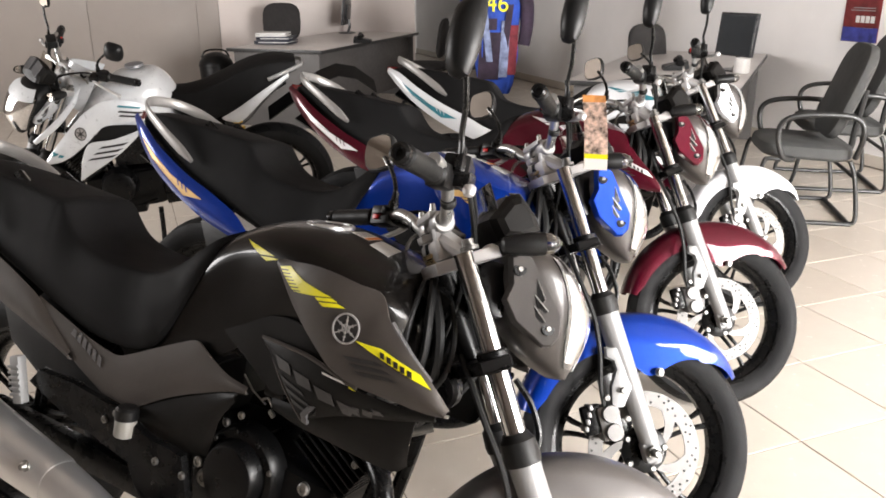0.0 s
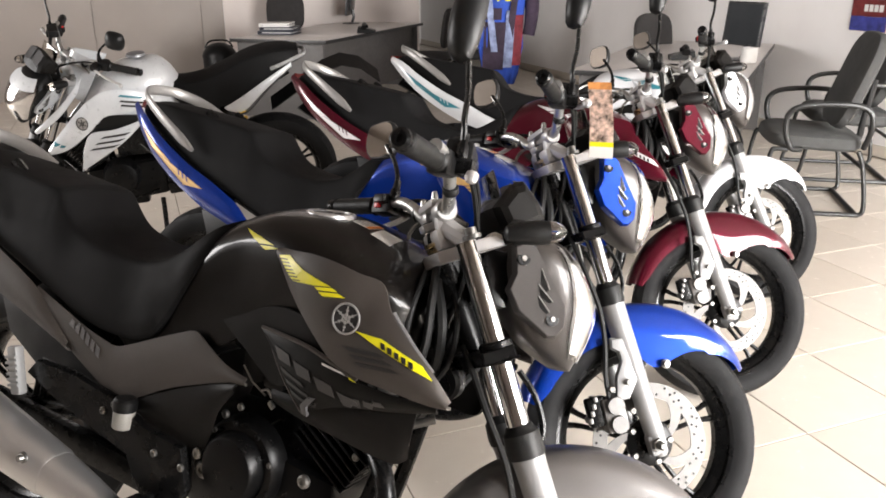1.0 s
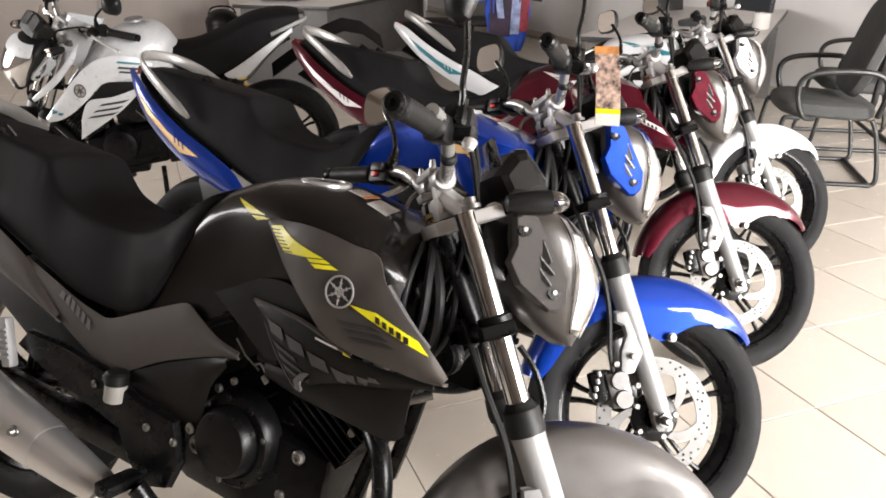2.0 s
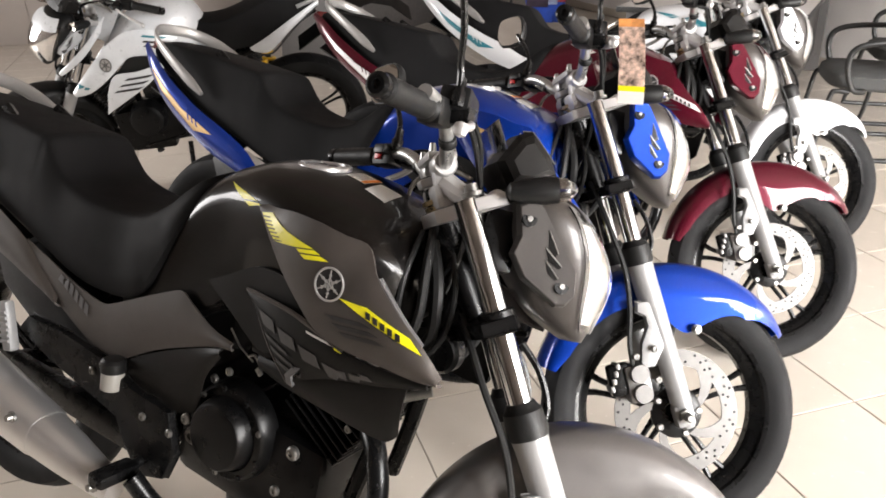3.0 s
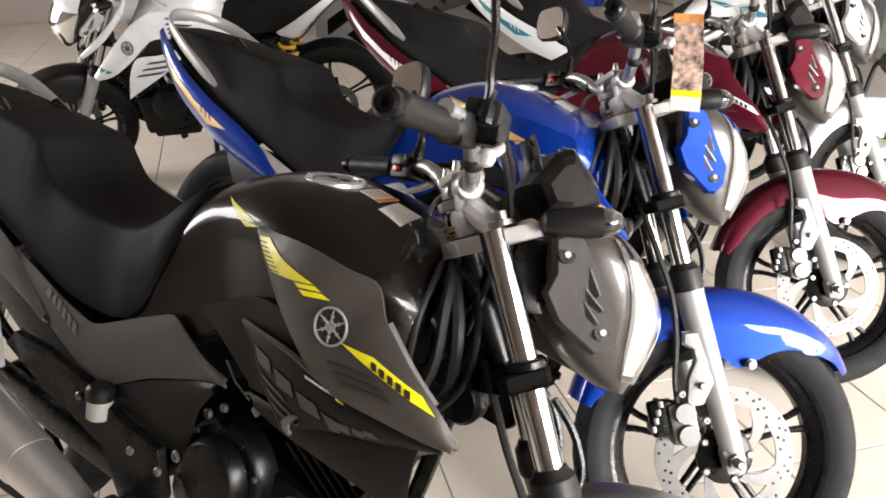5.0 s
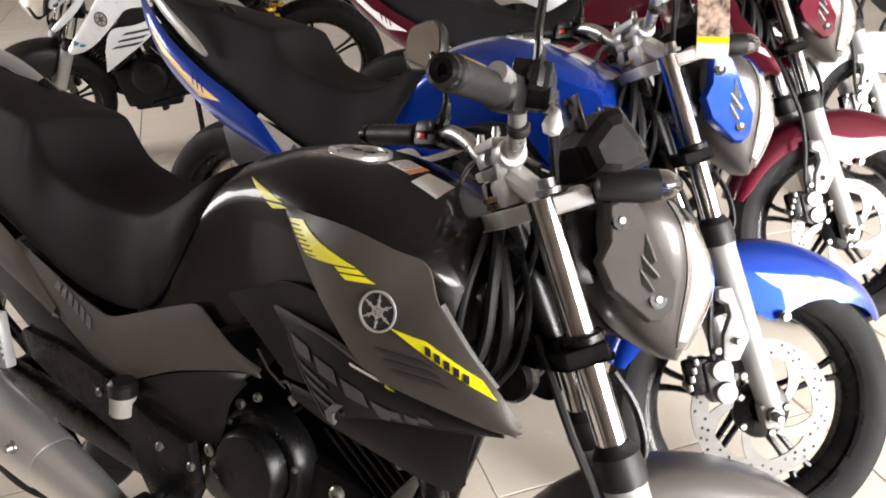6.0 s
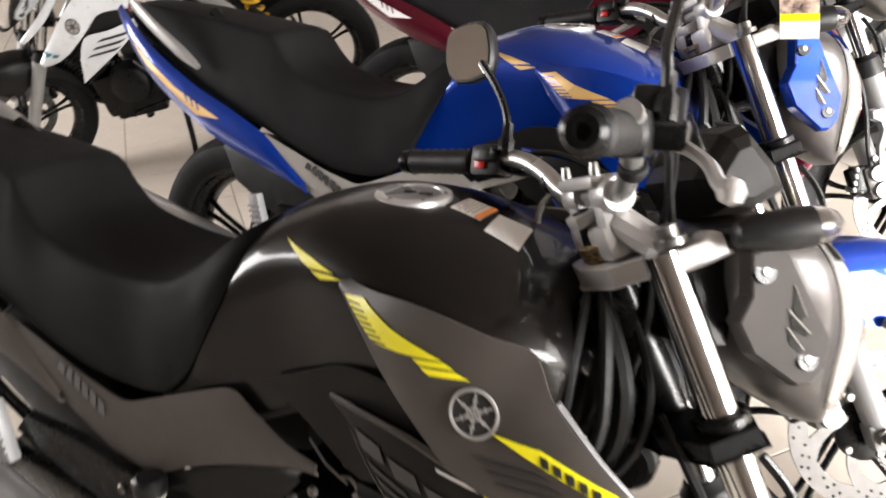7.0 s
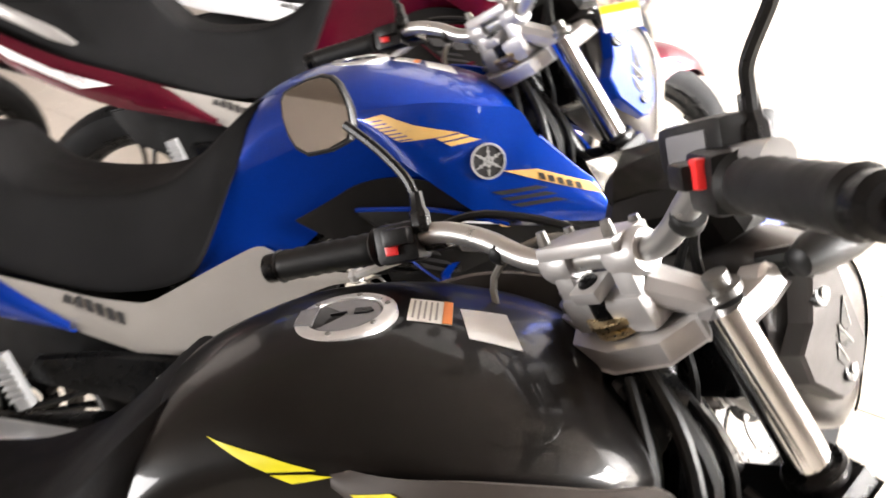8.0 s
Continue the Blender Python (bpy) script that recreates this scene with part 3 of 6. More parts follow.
def front_end(thing, S, SB, look_):
    def put(*a, **k):
        ob = part(*a, **k)
        if ob.parent == thing:
            ob.matrix_basis = S
        return ob

    before = set(thing.children)
    wheel((0, 0, 0.296), 0.296, 0.100, 0.222, thing, 0.55)
    for ob in set(thing.children) - before:
        ob.matrix_basis = S
    # fork legs
    for s in (1, -1):
        y = s * FORK_Y
        leg = put("fork_tube", rod(fork_at(0.60, y), fork_at(0.928, y), 0.0195, 20), CHROME, thing, "chromed fork tube")
        low = stepped(fork_at(0.272, y, 0.012), fork_at(0.615, y), ((0, 0.014), (0.03, 0.019), (0.10, 0.021), (0.16, 0.024), (0.55, 0.0255), (0.92, 0.028), (0.97, 0.030), (1, 0.028)), 20)
        lower = put("fork_slider", low, SILVER_PAINT, thing, "silver painted fork slider")
        part("axle_nut", stepped((0.006, s * 0.092, 0.296), (0.006, s * 0.135, 0.296), ((0, 0.017), (0.55, 0.017), (0.56, 0.011), (0.85, 0.011), (1, 0.007)), 6), BOLT, lower)
        part("axle_clamp", box(0.042, 0.034, 0.05, 0.008, pose(0.006, y, 0.296, 0, -28)), SILVER_PAINT, lower)
        boot = stepped(fork_at(0.600, y), fork_at(0.648, y), ((0, 0.031), (0.2, 0.033), (0.75, 0.031), (0.85, 0.026), (1, 0.022)), 20)
        put("dust_seal", boot, RUBBER, thing)
        guide = [fork_at(0.625, y, 0.030), fork_at(0.655, y, 0.045), fork_at(0.70, y, 0.046), fork_at(0.735, y, 0.030)]
        put("cable_guide", tube(guide, 0.0055, 8, 4), BLACK_METAL, thing)
        put("fork_ring", stepped(fork_at(0.742, y), fork_at(0.775, y), ((0, 0.026), (0.08, 0.029), (0.92, 0.029), (1, 0.026)), 20), BLACK_METAL, thing)
    yoke_out = [(0.022, -0.12), (0.03, -0.09), (0.0, -0.05), (-0.01, 0), (0.0, 0.05), (0.03, 0.09), (0.022, 0.12), (-0.03, 0.12), (-0.06, 0.05), (-0.07, 0.0), (-0.06, -0.05), (-0.03, -0.12)]
    m = Matrix.Translation(fork_at(0.745)) @ Matrix.Rotation(radians(-28), 4, "Y")
    put("lower_yoke", plate(yoke_out, 0.022, 0.005, m), BLACK_METAL, thing)
    stem = put("steering_stem", stepped((-0.27, 0, 0.75), (-0.385, 0, 0.945), ((0, 0.02), (0.2, 0.022), (0.8, 0.022), (1, 0.016)), 16), BLACK_METAL, thing)
    for k, (z, r) in enumerate(((0.905, 0.030), (0.915, 0.027), (0.924, 0.029))):
        p = Vector((-0.38 + 0.59 * (0.945 - z), 0, z))
        part("stem_nut", stepped(p, p + Vector((-0.004, 0, 0.007)), ((0, r), (0.15, r + 0.002), (0.85, r + 0.002), (1, r)), 18), BRASS, stem, "brass ring nut")
    # mudguard
    f = front_fender(thing, look_["fender"])
    f.matrix_basis = S
    # caliper, bracket and hose on the right
    cal = put("brake_caliper", joined(box(0.055, 0.05, 0.085, 0.012, pose(-0.112, -0.088, 0.345, 0, -25)), lathe([(0, -0.028), (0.020, -0.028), (0.022, -0.02), (0.022, 0.012), (0, 0.012)], 18, "y", (-0.118, -0.094, 0.365)),
                                     lathe([(0, -0.028), (0.020, -0.028), (0.022, -0.02), (0.022, 0.012), (0, 0.012)], 18, "y", (-0.100, -0.094, 0.325))), CALIPER_METAL, thing, "silver brake caliper")
    part("caliper_rear", box(0.05, 0.034, 0.07, 0.008, pose(-0.150, -0.085, 0.342, 0, -25)), BLACK_METAL, cal)
    for k in range(4):
        part("pad_cover", box(0.01, 0.04, 0.014, 0.003, pose(-0.165, -0.085, 0.318 + 0.017 * k, 0, -25)), CALIPER_METAL, cal)
    for p in ((-0.098, -0.116, 0.425), (-0.076, -0.116, 0.362), (-0.135, -0.116, 0.40)):
        bolt(p, (0, -1, 0), 0.008, cal)
    arm = [(-0.155, 0.515), (-0.125, 0.525), (-0.095, 0.505), (-0.095, 0.465), (-0.075, 0.44), (-0.085, 0.39), (-0.115, 0.38), (-0.125, 0.43), (-0.12, 0.47), (-0.13, 0.49), (-0.15, 0.495)]
    m = Matrix(((1, 0, 0, 0), (0, 0, -1, -0.098), (0, 1, 0, 0), (0, 0, 0, 1)))
    put("hose_bracket", plate(arm, 0.012, 0.003, m), SILVER_PAINT, thing)
    cable([(-0.125, -0.105, 0.36), (-0.152, -0.112, 0.42), (-0.170, -0.114, 0.50), (-0.200, -0.116, 0.58), (-0.250, -0.112, 0.66), (-0.282, -0.085, 0.72), (-0.300, -0.050, 0.755)], 0.0058, thing, S, name="brake_hose")
    headlight(thing, SB, look_)
    handlebar_set(thing, SB)
    before = set(thing.children)
    mirror_part(thing, (-0.410, -0.188, 1.040), [(-0.414, -0.192, 1.072), (-0.420, -0.200, 1.090), (-0.430, -0.232, 1.122), (-0.446, -0.262, 1.158)], (-0.452, -0.272, 1.218), (0.86, 0.42, 0.05), 0.056, 0.130, -6)
    mirror_part(thing, (-0.440, 0.182, 1.040), [(-0.442, 0.187, 1.080), (-0.452, 0.215, 1.120), (-0.468, 0.250, 1.158)], (-0.480, 0.292, 1.180), (-0.80, -0.58, -0.10), 0.086, 0.080, -6)
    for ob in set(thing.children) - before:
        ob.matrix_basis = SB
    # cables looping from the bar to the headstock
    cable([(-0.42, 0.19, 1.03), (-0.38, 0.15, 1.035), (-0.33, 0.07, 1.00), (-0.32, 0.0, 0.94), (-0.325, 0.02, 0.85), (-0.335, 0.02, 0.78)], 0.0045, thing, SB)
    cable([(-0.41, -0.17, 1.03), (-0.37, -0.13, 1.03), (-0.33, -0.06, 0.99), (-0.32, -0.02, 0.92), (-0.325, -0.03, 0.85), (-0.335, -0.02, 0.78)], 0.0045, thing, SB)
    cable([(-0.40, -0.15, 1.03), (-0.366, -0.115, 1.018), (-0.330, -0.060, 0.975), (-0.305, -0.045, 0.90)], 0.0050, thing, SB, name="brake_hose")
    cable([(-0.32, 0.03, 0.98), (-0.36, 0.09, 1.0), (-0.40, 0.13, 0.97), (-0.41, 0.11, 0.90)], 0.004, thing, SB, WHITE_PLASTIC)


def headlight(thing, S, look_):
    def put(*a, **k):
        ob = part(*a, **k)
        if ob.parent == thing:
            ob.matrix_basis = S
        return ob

    #        z     back    front   half
    rows = ((0.752, -0.122, -0.088, 0.024), (0.78, -0.182, -0.079, 0.048), (0.82, -0.226, -0.068, 0.066), (0.86, -0.256, -0.065, 0.083),
            (0.90, -0.268, -0.084, 0.096), (0.935, -0.268, -0.116, 0.098), (0.960, -0.266, -0.148, 0.082), (0.975, -0.260, -0.185, 0.056))

    def ring(row, grow=0.0, start=0.0, cut=None):
        z, b, f, w = row
        pts = []
        n = 28
        for k in range(n):
            a = 2 * math.pi * k / n
            c, s = math.cos(a), math.sin(a)
            x = (b + f) / 2 + ((f - b) / 2 + grow) * math.copysign(abs(c) ** 0.75, c)
            y = (w + grow) * math.copysign(abs(s) ** 0.62, s)
            if c > 0:
                y *= 1 - 0.42 * c ** 2
            pts.append(Vector((x, y, z)))
        return pts
    cols = [smooth_path([Vector((r[0], r[k], 0)) for r in rows], 3) for k in range(1, 4)]
    fine = [(a.x, a.y, b.y, c.y) for a, b, c in zip(*cols)]
    body = put("headlight_shell", loft([ring(r) for r in fine]), look_["mask"], thing, "painted headlight shell", angle=45)

    def nose(grow, lo, hi, spread, rows_):
        grid = []
        for z, b, f, w in rows_:
            if not lo <= z <= hi:
                continue
            row = []
            for j in range(15):
                a = (j / 14 * 2 - 1) * spread
                c, s = math.cos(a), math.sin(a)
                x = (b + f) / 2 + ((f - b) / 2 + grow) * math.copysign(abs(c) ** 0.75, c)
                y = (w + grow) * math.copysign(abs(s) ** 0.62, s) * (1 - 0.42 * c ** 2 if c > 0 else 1)
                row.append(Vector((x, y, z)))
            grid.append(row)
        return grid
    part("reflector", sheet(nose(0.0015, 0.775, 0.945, 1.32, fine), 0.001, True), REFLECTOR, body, "bright reflector behind the lens")
    part("lens", sheet(nose(0.0055, 0.765, 0.955, 1.42, fine), 0.0025, True), LENS, body, "clear moulded headlight lens")
    brow = nose(0.008, 0.93, 0.975, 1.2, fine)
    part("brow", sheet(brow, 0.004, True), look_["cover"], body)
    # side covers: crisp plates with two bolts and three slots
    out = [(-0.271, 0.930), (-0.252, 0.943), (-0.235, 0.936), (-0.192, 0.893), (-0.150, 0.852), (-0.141, 0.818), (-0.151, 0.800), (-0.166, 0.797), (-0.230, 0.828), (-0.259, 0.860), (-0.255, 0.888)]
    cx, cz = sum(p[0] for p in out) / len(out), sum(p[1] for p in out) / len(out)
    for s in (1, -1):
        fix = (lambda g: g) if s < 0 else mirrored

        def at(x, z, lift=0.0):
            return Vector((x, s * (0.116 - 0.41 * (0.913 - z) + lift), z))
        rings = []
        for k, lift in ((1.03, -0.022), (1.0, -0.004), (0.955, 0.0), (0.5, 0.0), (0.02, 0.0)):
            rings.append([Vector((cx + (x - cx) * k, -(0.116 - 0.41 * (0.913 - (cz + (z - cz) * k)) + lift), cz + (z - cz) * k)) for x, z in out])
        cov = part("headlight_cover", fix(loft(list(reversed(rings)), cap=False)), look_["cover"], body, "painted side cover with two bolts", angle=18)
        for x, z in ((-0.251, 0.913), (-0.168, 0.828)):
            p = at(x, z)
            part("bolt_cup", stepped(p - Vector((0, s * 0.006, 0)), p + Vector((0, s * 0.0016, 0)), ((0, 0.0125), (1, 0.0118)), 18), BLACK_METAL, cov)
            part("cover_bolt", stepped(p, p + Vector((0, s * 0.004, 0)), ((0, 0.0052), (0.6, 0.0052), (0.95, 0.0040), (0.96, 0.002), (0.7, 0.0018)), 12), BOLT, cov)
        for k, (x0, z0, x1, z1, w) in enumerate(((-0.215, 0.903, -0.190, 0.874, 0.010), (-0.212, 0.878, -0.178, 0.856, 0.008), (-0.206, 0.860, -0.178, 0.838, 0.0065))):
            q = [(x0, z0), (x1, z1), (x1 - 0.004, z1 - 0.6 * w), (x0 + 0.4 * (x1 - x0) - 0.002, z0 + 0.4 * (z1 - z0) - 1.3 * w)]
            face = [at(x, z, 0.0012) for x, z in q] + [at(x, z, -0.004) for x, z in q]
            sides = [(3, 2, 1, 0)] + [(i, (i + 1) % 4, 4 + (i + 1) % 4, 4 + i) for i in range(4)]
            part("cover_slot", (face, sides), BLACK_METAL, cov)
            part("slot_lip", tube([at(x0, z0, 0.001), at(x1, z1, 0.001)], 0.0012, 6), BOLT, cov)
    # dark wedge below and instrument above
    inst = [(-0.306, 1.000), (-0.280, 1.052), (-0.258, 1.064), (-0.219, 1.030), (-0.200, 1.000), (-0.240, 0.972), (-0.280, 0.965)]
    rings = []
    for y, k in ((-0.078, 0.55), (-0.072, 0.80), (-0.055, 0.98), (-0.020, 1.06), (0.020, 1.06), (0.055, 0.98), (0.072, 0.80), (0.078, 0.55)):
        rings.append([Vector((-0.255 + (x + 0.255) * k, y, 1.008 + (z - 1.008) * k)) for x, z in inst])
    cl = put("instrument_pod", loft(rings), DARK_PLASTIC, thing, "dark faceted plastic instrument pod", angle=8)
    part("dial_glass", box(0.075, 0.12, 0.004, 0.002, pose(-0.300, 0, 1.034, 0, 62)), SMOKE, cl)
    for q in (1, -1):
        part("fly_screen", sheet([[Vector((-0.262 + 0.046 * v + 0.006 * u, q * (0.008 + 0.044 * u), 1.072 - 0.042 * v - 0.010 * u)) for v in (0, 0.5, 1)] for u in (0, 0.5, 1)], 0.003, q < 0), SMOKE_PLATE, cl)
    for s in (1, -1):
        base = Vector((-0.282, s * 0.085, 0.946))
        ind = put("indicator", joined(rod(base, (-0.272, s * 0.125, 0.948), 0.011, 10), stepped((-0.296, s * 0.126, 0.943), (-0.224, s * 0.140, 0.961), ((0, 0.007), (0.05, 0.013), (0.3, 0.018), (0.75, 0.021), (1, 0.020)), 18)), BLACK_PLASTIC, thing, "black turn indicator with clear lens")
        part("indicator_lens", stepped((-0.224, s * 0.140, 0.961), (-0.196, s * 0.146, 0.968), ((0, 0.0195), (0.4, 0.018), (0.8, 0.012), (1, 0.004)), 18), SMOKE, ind)
    put("headlight_bracket", box(0.06, 0.12, 0.10, 0.01, pose(-0.275, 0, 0.88)), BLACK_METAL, thing)


def engine(thing):
    """Air-cooled single: crankcase, clutch cover, finned barrel, head, exhaust."""
    case = part("crankcase", box(0.36, 0.20, 0.19, 0.03, pose(-0.66, 0, 0.37, 0, 4)), ENGINE_BLACK, thing, "black painted crankcase")
    part("gearbox_housing", box(0.20, 0.17, 0.12, 0.025, pose(-0.80, 0, 0.42)), ENGINE_BLACK, case)
    part("oil_sump", box(0.22, 0.14, 0.06, 0.02, pose(-0.62, 0, 0.265)), ENGINE_BLACK, case)
    cc = (-0.690, -0.095, 0.425)
    part("clutch_cover", lathe([(0.0, -0.062), (0.050, -0.062), (0.060, -0.060), (0.064, -0.055), (0.070, -0.035), (0.074, 0.0)], 40, "y", cc), ENGINE_BLACK, case)
    part("clutch_rim", lathe([(0.072, -0.032), (0.086, -0.030), (0.094, -0.020), (0.096, 0.01)], 40, "y", (-0.688, -0.095, 0.424)), ENGINE_BLACK, case)
    part("alternator_cover", lathe([(0.0, 0.07), (0.055, 0.07), (0.075, 0.06), (0.085, 0.03), (0.088, 0.0)], 36, "y", (-0.64, 0.10, 0.42)), ENGINE_BLACK, case)
    for k in range(9):
        a = radians(20 + 40 * k)
        bolt((-0.688 + 0.084 * math.cos(a), -0.125, 0.424 + 0.084 * math.sin(a)), (0, -1, 0), 0.006, case, BLACK_METAL if k % 3 else BOLT)
    m = pose(-0.50, 0, 0.52, 0, 32)
    barrel = part("cylinder", joined(box(0.115, 0.12, 0.14, 0.012, m), box(0.15, 0.155, 0.075, 0.018, m @ pose(0, 0, 0.105))), ENGINE_BLACK, thing, "black finned cylinder")
    for k in range(9):
        part("cooling_fin", box(0.150, 0.172, 0.0045, 0.0015, m @ pose(0, 0, -0.055 + 0.0165 * k), 1), ENGINE_BLACK, barrel)
    for x, z in ((-0.06, 0.115), (0.06, 0.115), (-0.055, 0.01), (0.05, 0.02)):
        p = m @ Vector((x, -0.08, z))
        bolt(p, (0, -1, 0), 0.008, barrel)
    part("spark_cap", tube([m @ Vector((0.02, -0.08, 0.10)), m @ Vector((0.03, -0.105, 0.12)), m @ Vector((0.0, -0.10, 0.17))], 0.009, 8, 3), RUBBER, barrel)
    part("banjo_bolt", joined(stepped((-0.415, -0.115, 0.66), (-0.445, -0.125, 0.605), ((0, 0.012), (0.4, 0.012), (0.45, 0.017), (0.9, 0.017), (1, 0.010)), 12), rod((-0.40, -0.12, 0.66), (-0.36, -0.11, 0.675), 0.009)), BOLT, barrel)
    part("throttle_body", joined(stepped((-0.66, -0.06, 0.615), (-0.56, -0.06, 0.60), ((0, 0.03), (0.3, 0.032), (0.5, 0.026), (1, 0.028)), 16), box(0.05, 0.05, 0.05, 0.008, pose(-0.63, -0.10, 0.62))), BLACK_METAL, thing)
    part("throttle_linkage", joined(tube([(-0.70, -0.13, 0.625), (-0.67, -0.135, 0.602), (-0.635, -0.135, 0.585)], 0.0018, 6), tube([(-0.645, -0.135, 0.592), (-0.628, -0.14, 0.600), (-0.615, -0.14, 0.588)], 0.0025, 6, 3), box(0.016, 0.005, 0.011, 0.002, pose(-0.618, -0.135, 0.572, 0, 40))), BOLT, thing, "bright throttle linkage")
    for p, r in (((-0.755, -0.135, 0.40), 0.018), ((-0.77, -0.145, 0.43), 0.011), ((-0.52, -0.13, 0.455), 0.013), ((-0.55, -0.13, 0.37), 0.010), ((-0.735, -0.12, 0.515), 0.009), ((-0.70, -0.12, 0.54), 0.008)):
        bolt(p, (0, -1, 0), r, case)
    pipe = [(-0.43, -0.06, 0.53), (-0.37, -0.10, 0.50), (-0.345, -0.115, 0.42), (-0.37, -0.12, 0.32), (-0.45, -0.13, 0.25), (-0.60, -0.15, 0.225), (-0.76, -0.18, 0.245), (-0.83, -0.21, 0.31)]
    part("exhaust_pipe", tube(pipe, 0.019, 14, 6), BLACK_METAL, thing, "black exhaust pipe")
    part("gear_lever", tube([(-0.80, 0.13, 0.33), (-0.72, 0.14, 0.31), (-0.62, 0.15, 0.30), (-0.615, 0.19, 0.30)], 0.006, 8, 3), BLACK_METAL, thing)


def muffler(thing):
    a, b = Vector((-0.848, -0.215, 0.266)), Vector((-1.785, -0.212, 0.408))
    d = (b - a).normalized()
    side = Vector((0, -1, 0))
    up = d.cross(side).normalized()
    if up.z < 0:
        up = -up

    def cyl(s0, s1, prof):
        rings = []
        for s, w, h in prof:
            c = a.lerp(b, s0 + (s1 - s0) * s)
            ring = []
            for k in range(24):
                t = 2 * math.pi * k / 24
                cs, sn = math.cos(t), math.sin(t)
                ring.append(c + up * 0.88 * h * math.copysign(abs(cs) ** 0.8, cs) + side * w * math.copysign(abs(sn) ** 0.8, sn))
            rings.append(ring)
        return loft(rings)
    body = part("muffler", cyl(0.25, 0.91, ((0, 0.046, 0.052), (0.015, 0.048, 0.055), (0.5, 0.060, 0.071), (0.985, 0.062, 0.074), (1, 0.059, 0.071))), MUFFLER_STEEL, thing, "satin steel muffler")
    part("muffler_cone", cyl(0.02, 0.252, ((0, 0.022, 0.024), (0.15, 0.029, 0.032), (0.6, 0.039, 0.044), (1, 0.0455, 0.0515))), MUFFLER_STEEL, body)
    part("end_cap", cyl(0.905, 1.0, ((0, 0.058, 0.070), (0.2, 0.060, 0.072), (0.7, 0.052, 0.061), (1, 0.038, 0.042))), BLACK_METAL, body, "black end cap")
    part("tail_pipe", cyl(0.99, 1.03, ((0, 0.024, 0.026), (1, 0.022, 0.024))), BLACK_METAL, body)
    for s, off, rise in ((0.05, 0.026, 0.006), (0.30, 0.046, 0.030), (0.735, 0.040, 0.056)):
        p = a.lerp(b, s) + side * off + up * rise
        part("muffler_bolt", stepped(p, p + side * 0.014, ((0, 0.012), (0.3, 0.012), (0.35, 0.0085), (1, 0.0065)), 12), BOLT, body)


def rear_end(thing, look_, tail=True):
    wheel((-WHEELBASE, 0, 0.307), 0.307, 0.130, 0.222, thing, 0.2, 0.11, 0.075)
    arm = part("swingarm", joined(box(0.56, 0.032, 0.06, 0.008, pose(-1.12, -0.105, 0.335, 0, 3)), box(0.56, 0.032, 0.06, 0.008, pose(-1.12, 0.105, 0.335, 0, 3)), box(0.06, 0.22, 0.07, 0.012, pose(-0.87, 0, 0.355))), BLACK_METAL, thing)
    for s in (1, -1):
        part("rear_axle_nut", stepped((-WHEELBASE, s * 0.118, 0.307), (-WHEELBASE, s * 0.148, 0.307), ((0, 0.018), (0.5, 0.018), (0.55, 0.011), (1, 0.009)), 6), BOLT, arm)
    part("chain_guard", box(0.42, 0.03, 0.04, 0.008, pose(-1.12, 0.12, 0.405, 0, 3)), BLACK_PLASTIC, arm)
    coil = []
    for k in range(97):
        t = k / 96
        a = t * 2 * math.pi * 8
        c = Vector((-1.02, 0, 0.44)).lerp(Vector((-0.95, 0, 0.63)), t)
        coil.append(c + Vector((0.032 * math.cos(a), 0.032 * math.sin(a), 0)))
    shock = part("shock_absorber", stepped((-1.03, 0, 0.40), (-0.94, 0, 0.67), ((0, 0.02), (0.2, 0.016), (0.6, 0.016), (0.62, 0.026), (1, 0.024)), 16), BLACK_METAL, thing)
    part("spring", tube(coil, 0.006, 7), SPRING_YELLOW if look_.get("spring") else BLACK_METAL, shock)
    if not tail:
        return
    # rear mudguard and plate holder
    grid = []
    for i in range(13):
        t = i / 12
        c = Vector((-1.34, 0, 0.655)).lerp(Vector((-1.70, 0, 0.80)), t)
        grid.append([c + Vector((0, y, -abs(y) * 0.5)) for y in (-0.085, -0.06, -0.02, 0.02, 0.06, 0.085)])
    part("rear_mudguard", sheet(grid, 0.005), BLACK_PLASTIC, thing)
    part("tail_lamp", loft([[Vector((x, y * k, z)) for y, z in ((-0.045, 0.87), (0.045, 0.87), (0.035, 0.895), (-0.035, 0.895))] for x, k in ((-1.70, 1.0), (-1.75, 0.9), (-1.775, 0.55))]), TAIL_RED, thing)
    # grab rail: one flat alloy strap bent round the tail
    right = [(-1.425, -0.138, 0.780), (-1.49, -0.144, 0.822), (-1.57, -0.140, 0.868), (-1.65, -0.116, 0.908), (-1.705, -0.062, 0.930), (-1.718, 0.0, 0.934)]
    half = smooth_path(right, 6)
    path = half + [Vector((p.x, -p.y, p.z)) for p in reversed(half[:-1])]
    rings = []
    for i, p in enumerate(path):
        d = (path[min(i + 1, len(path) - 1)] - path[max(i - 1, 0)]).normalized()
        out = Vector((p.x + 1.45, p.y * 1.6, 0)).normalized()
        out = (out - d * out.dot(d)).normalized()
        rise = d.cross(out).normalized()
        q = i / (len(path) - 1)
        wide = 0.0165 * min(1.0, 0.35 + 9 * min(q, 1 - q))
        rings.append([p + out * 0.006 * math.cos(a) + rise * wide * math.sin(a) for a in [2 * math.pi * k / 12 for k in range(12)]])
    part("grab_rail", loft(rings), RAIL_SILVER, thing, "flat silver grab rail")


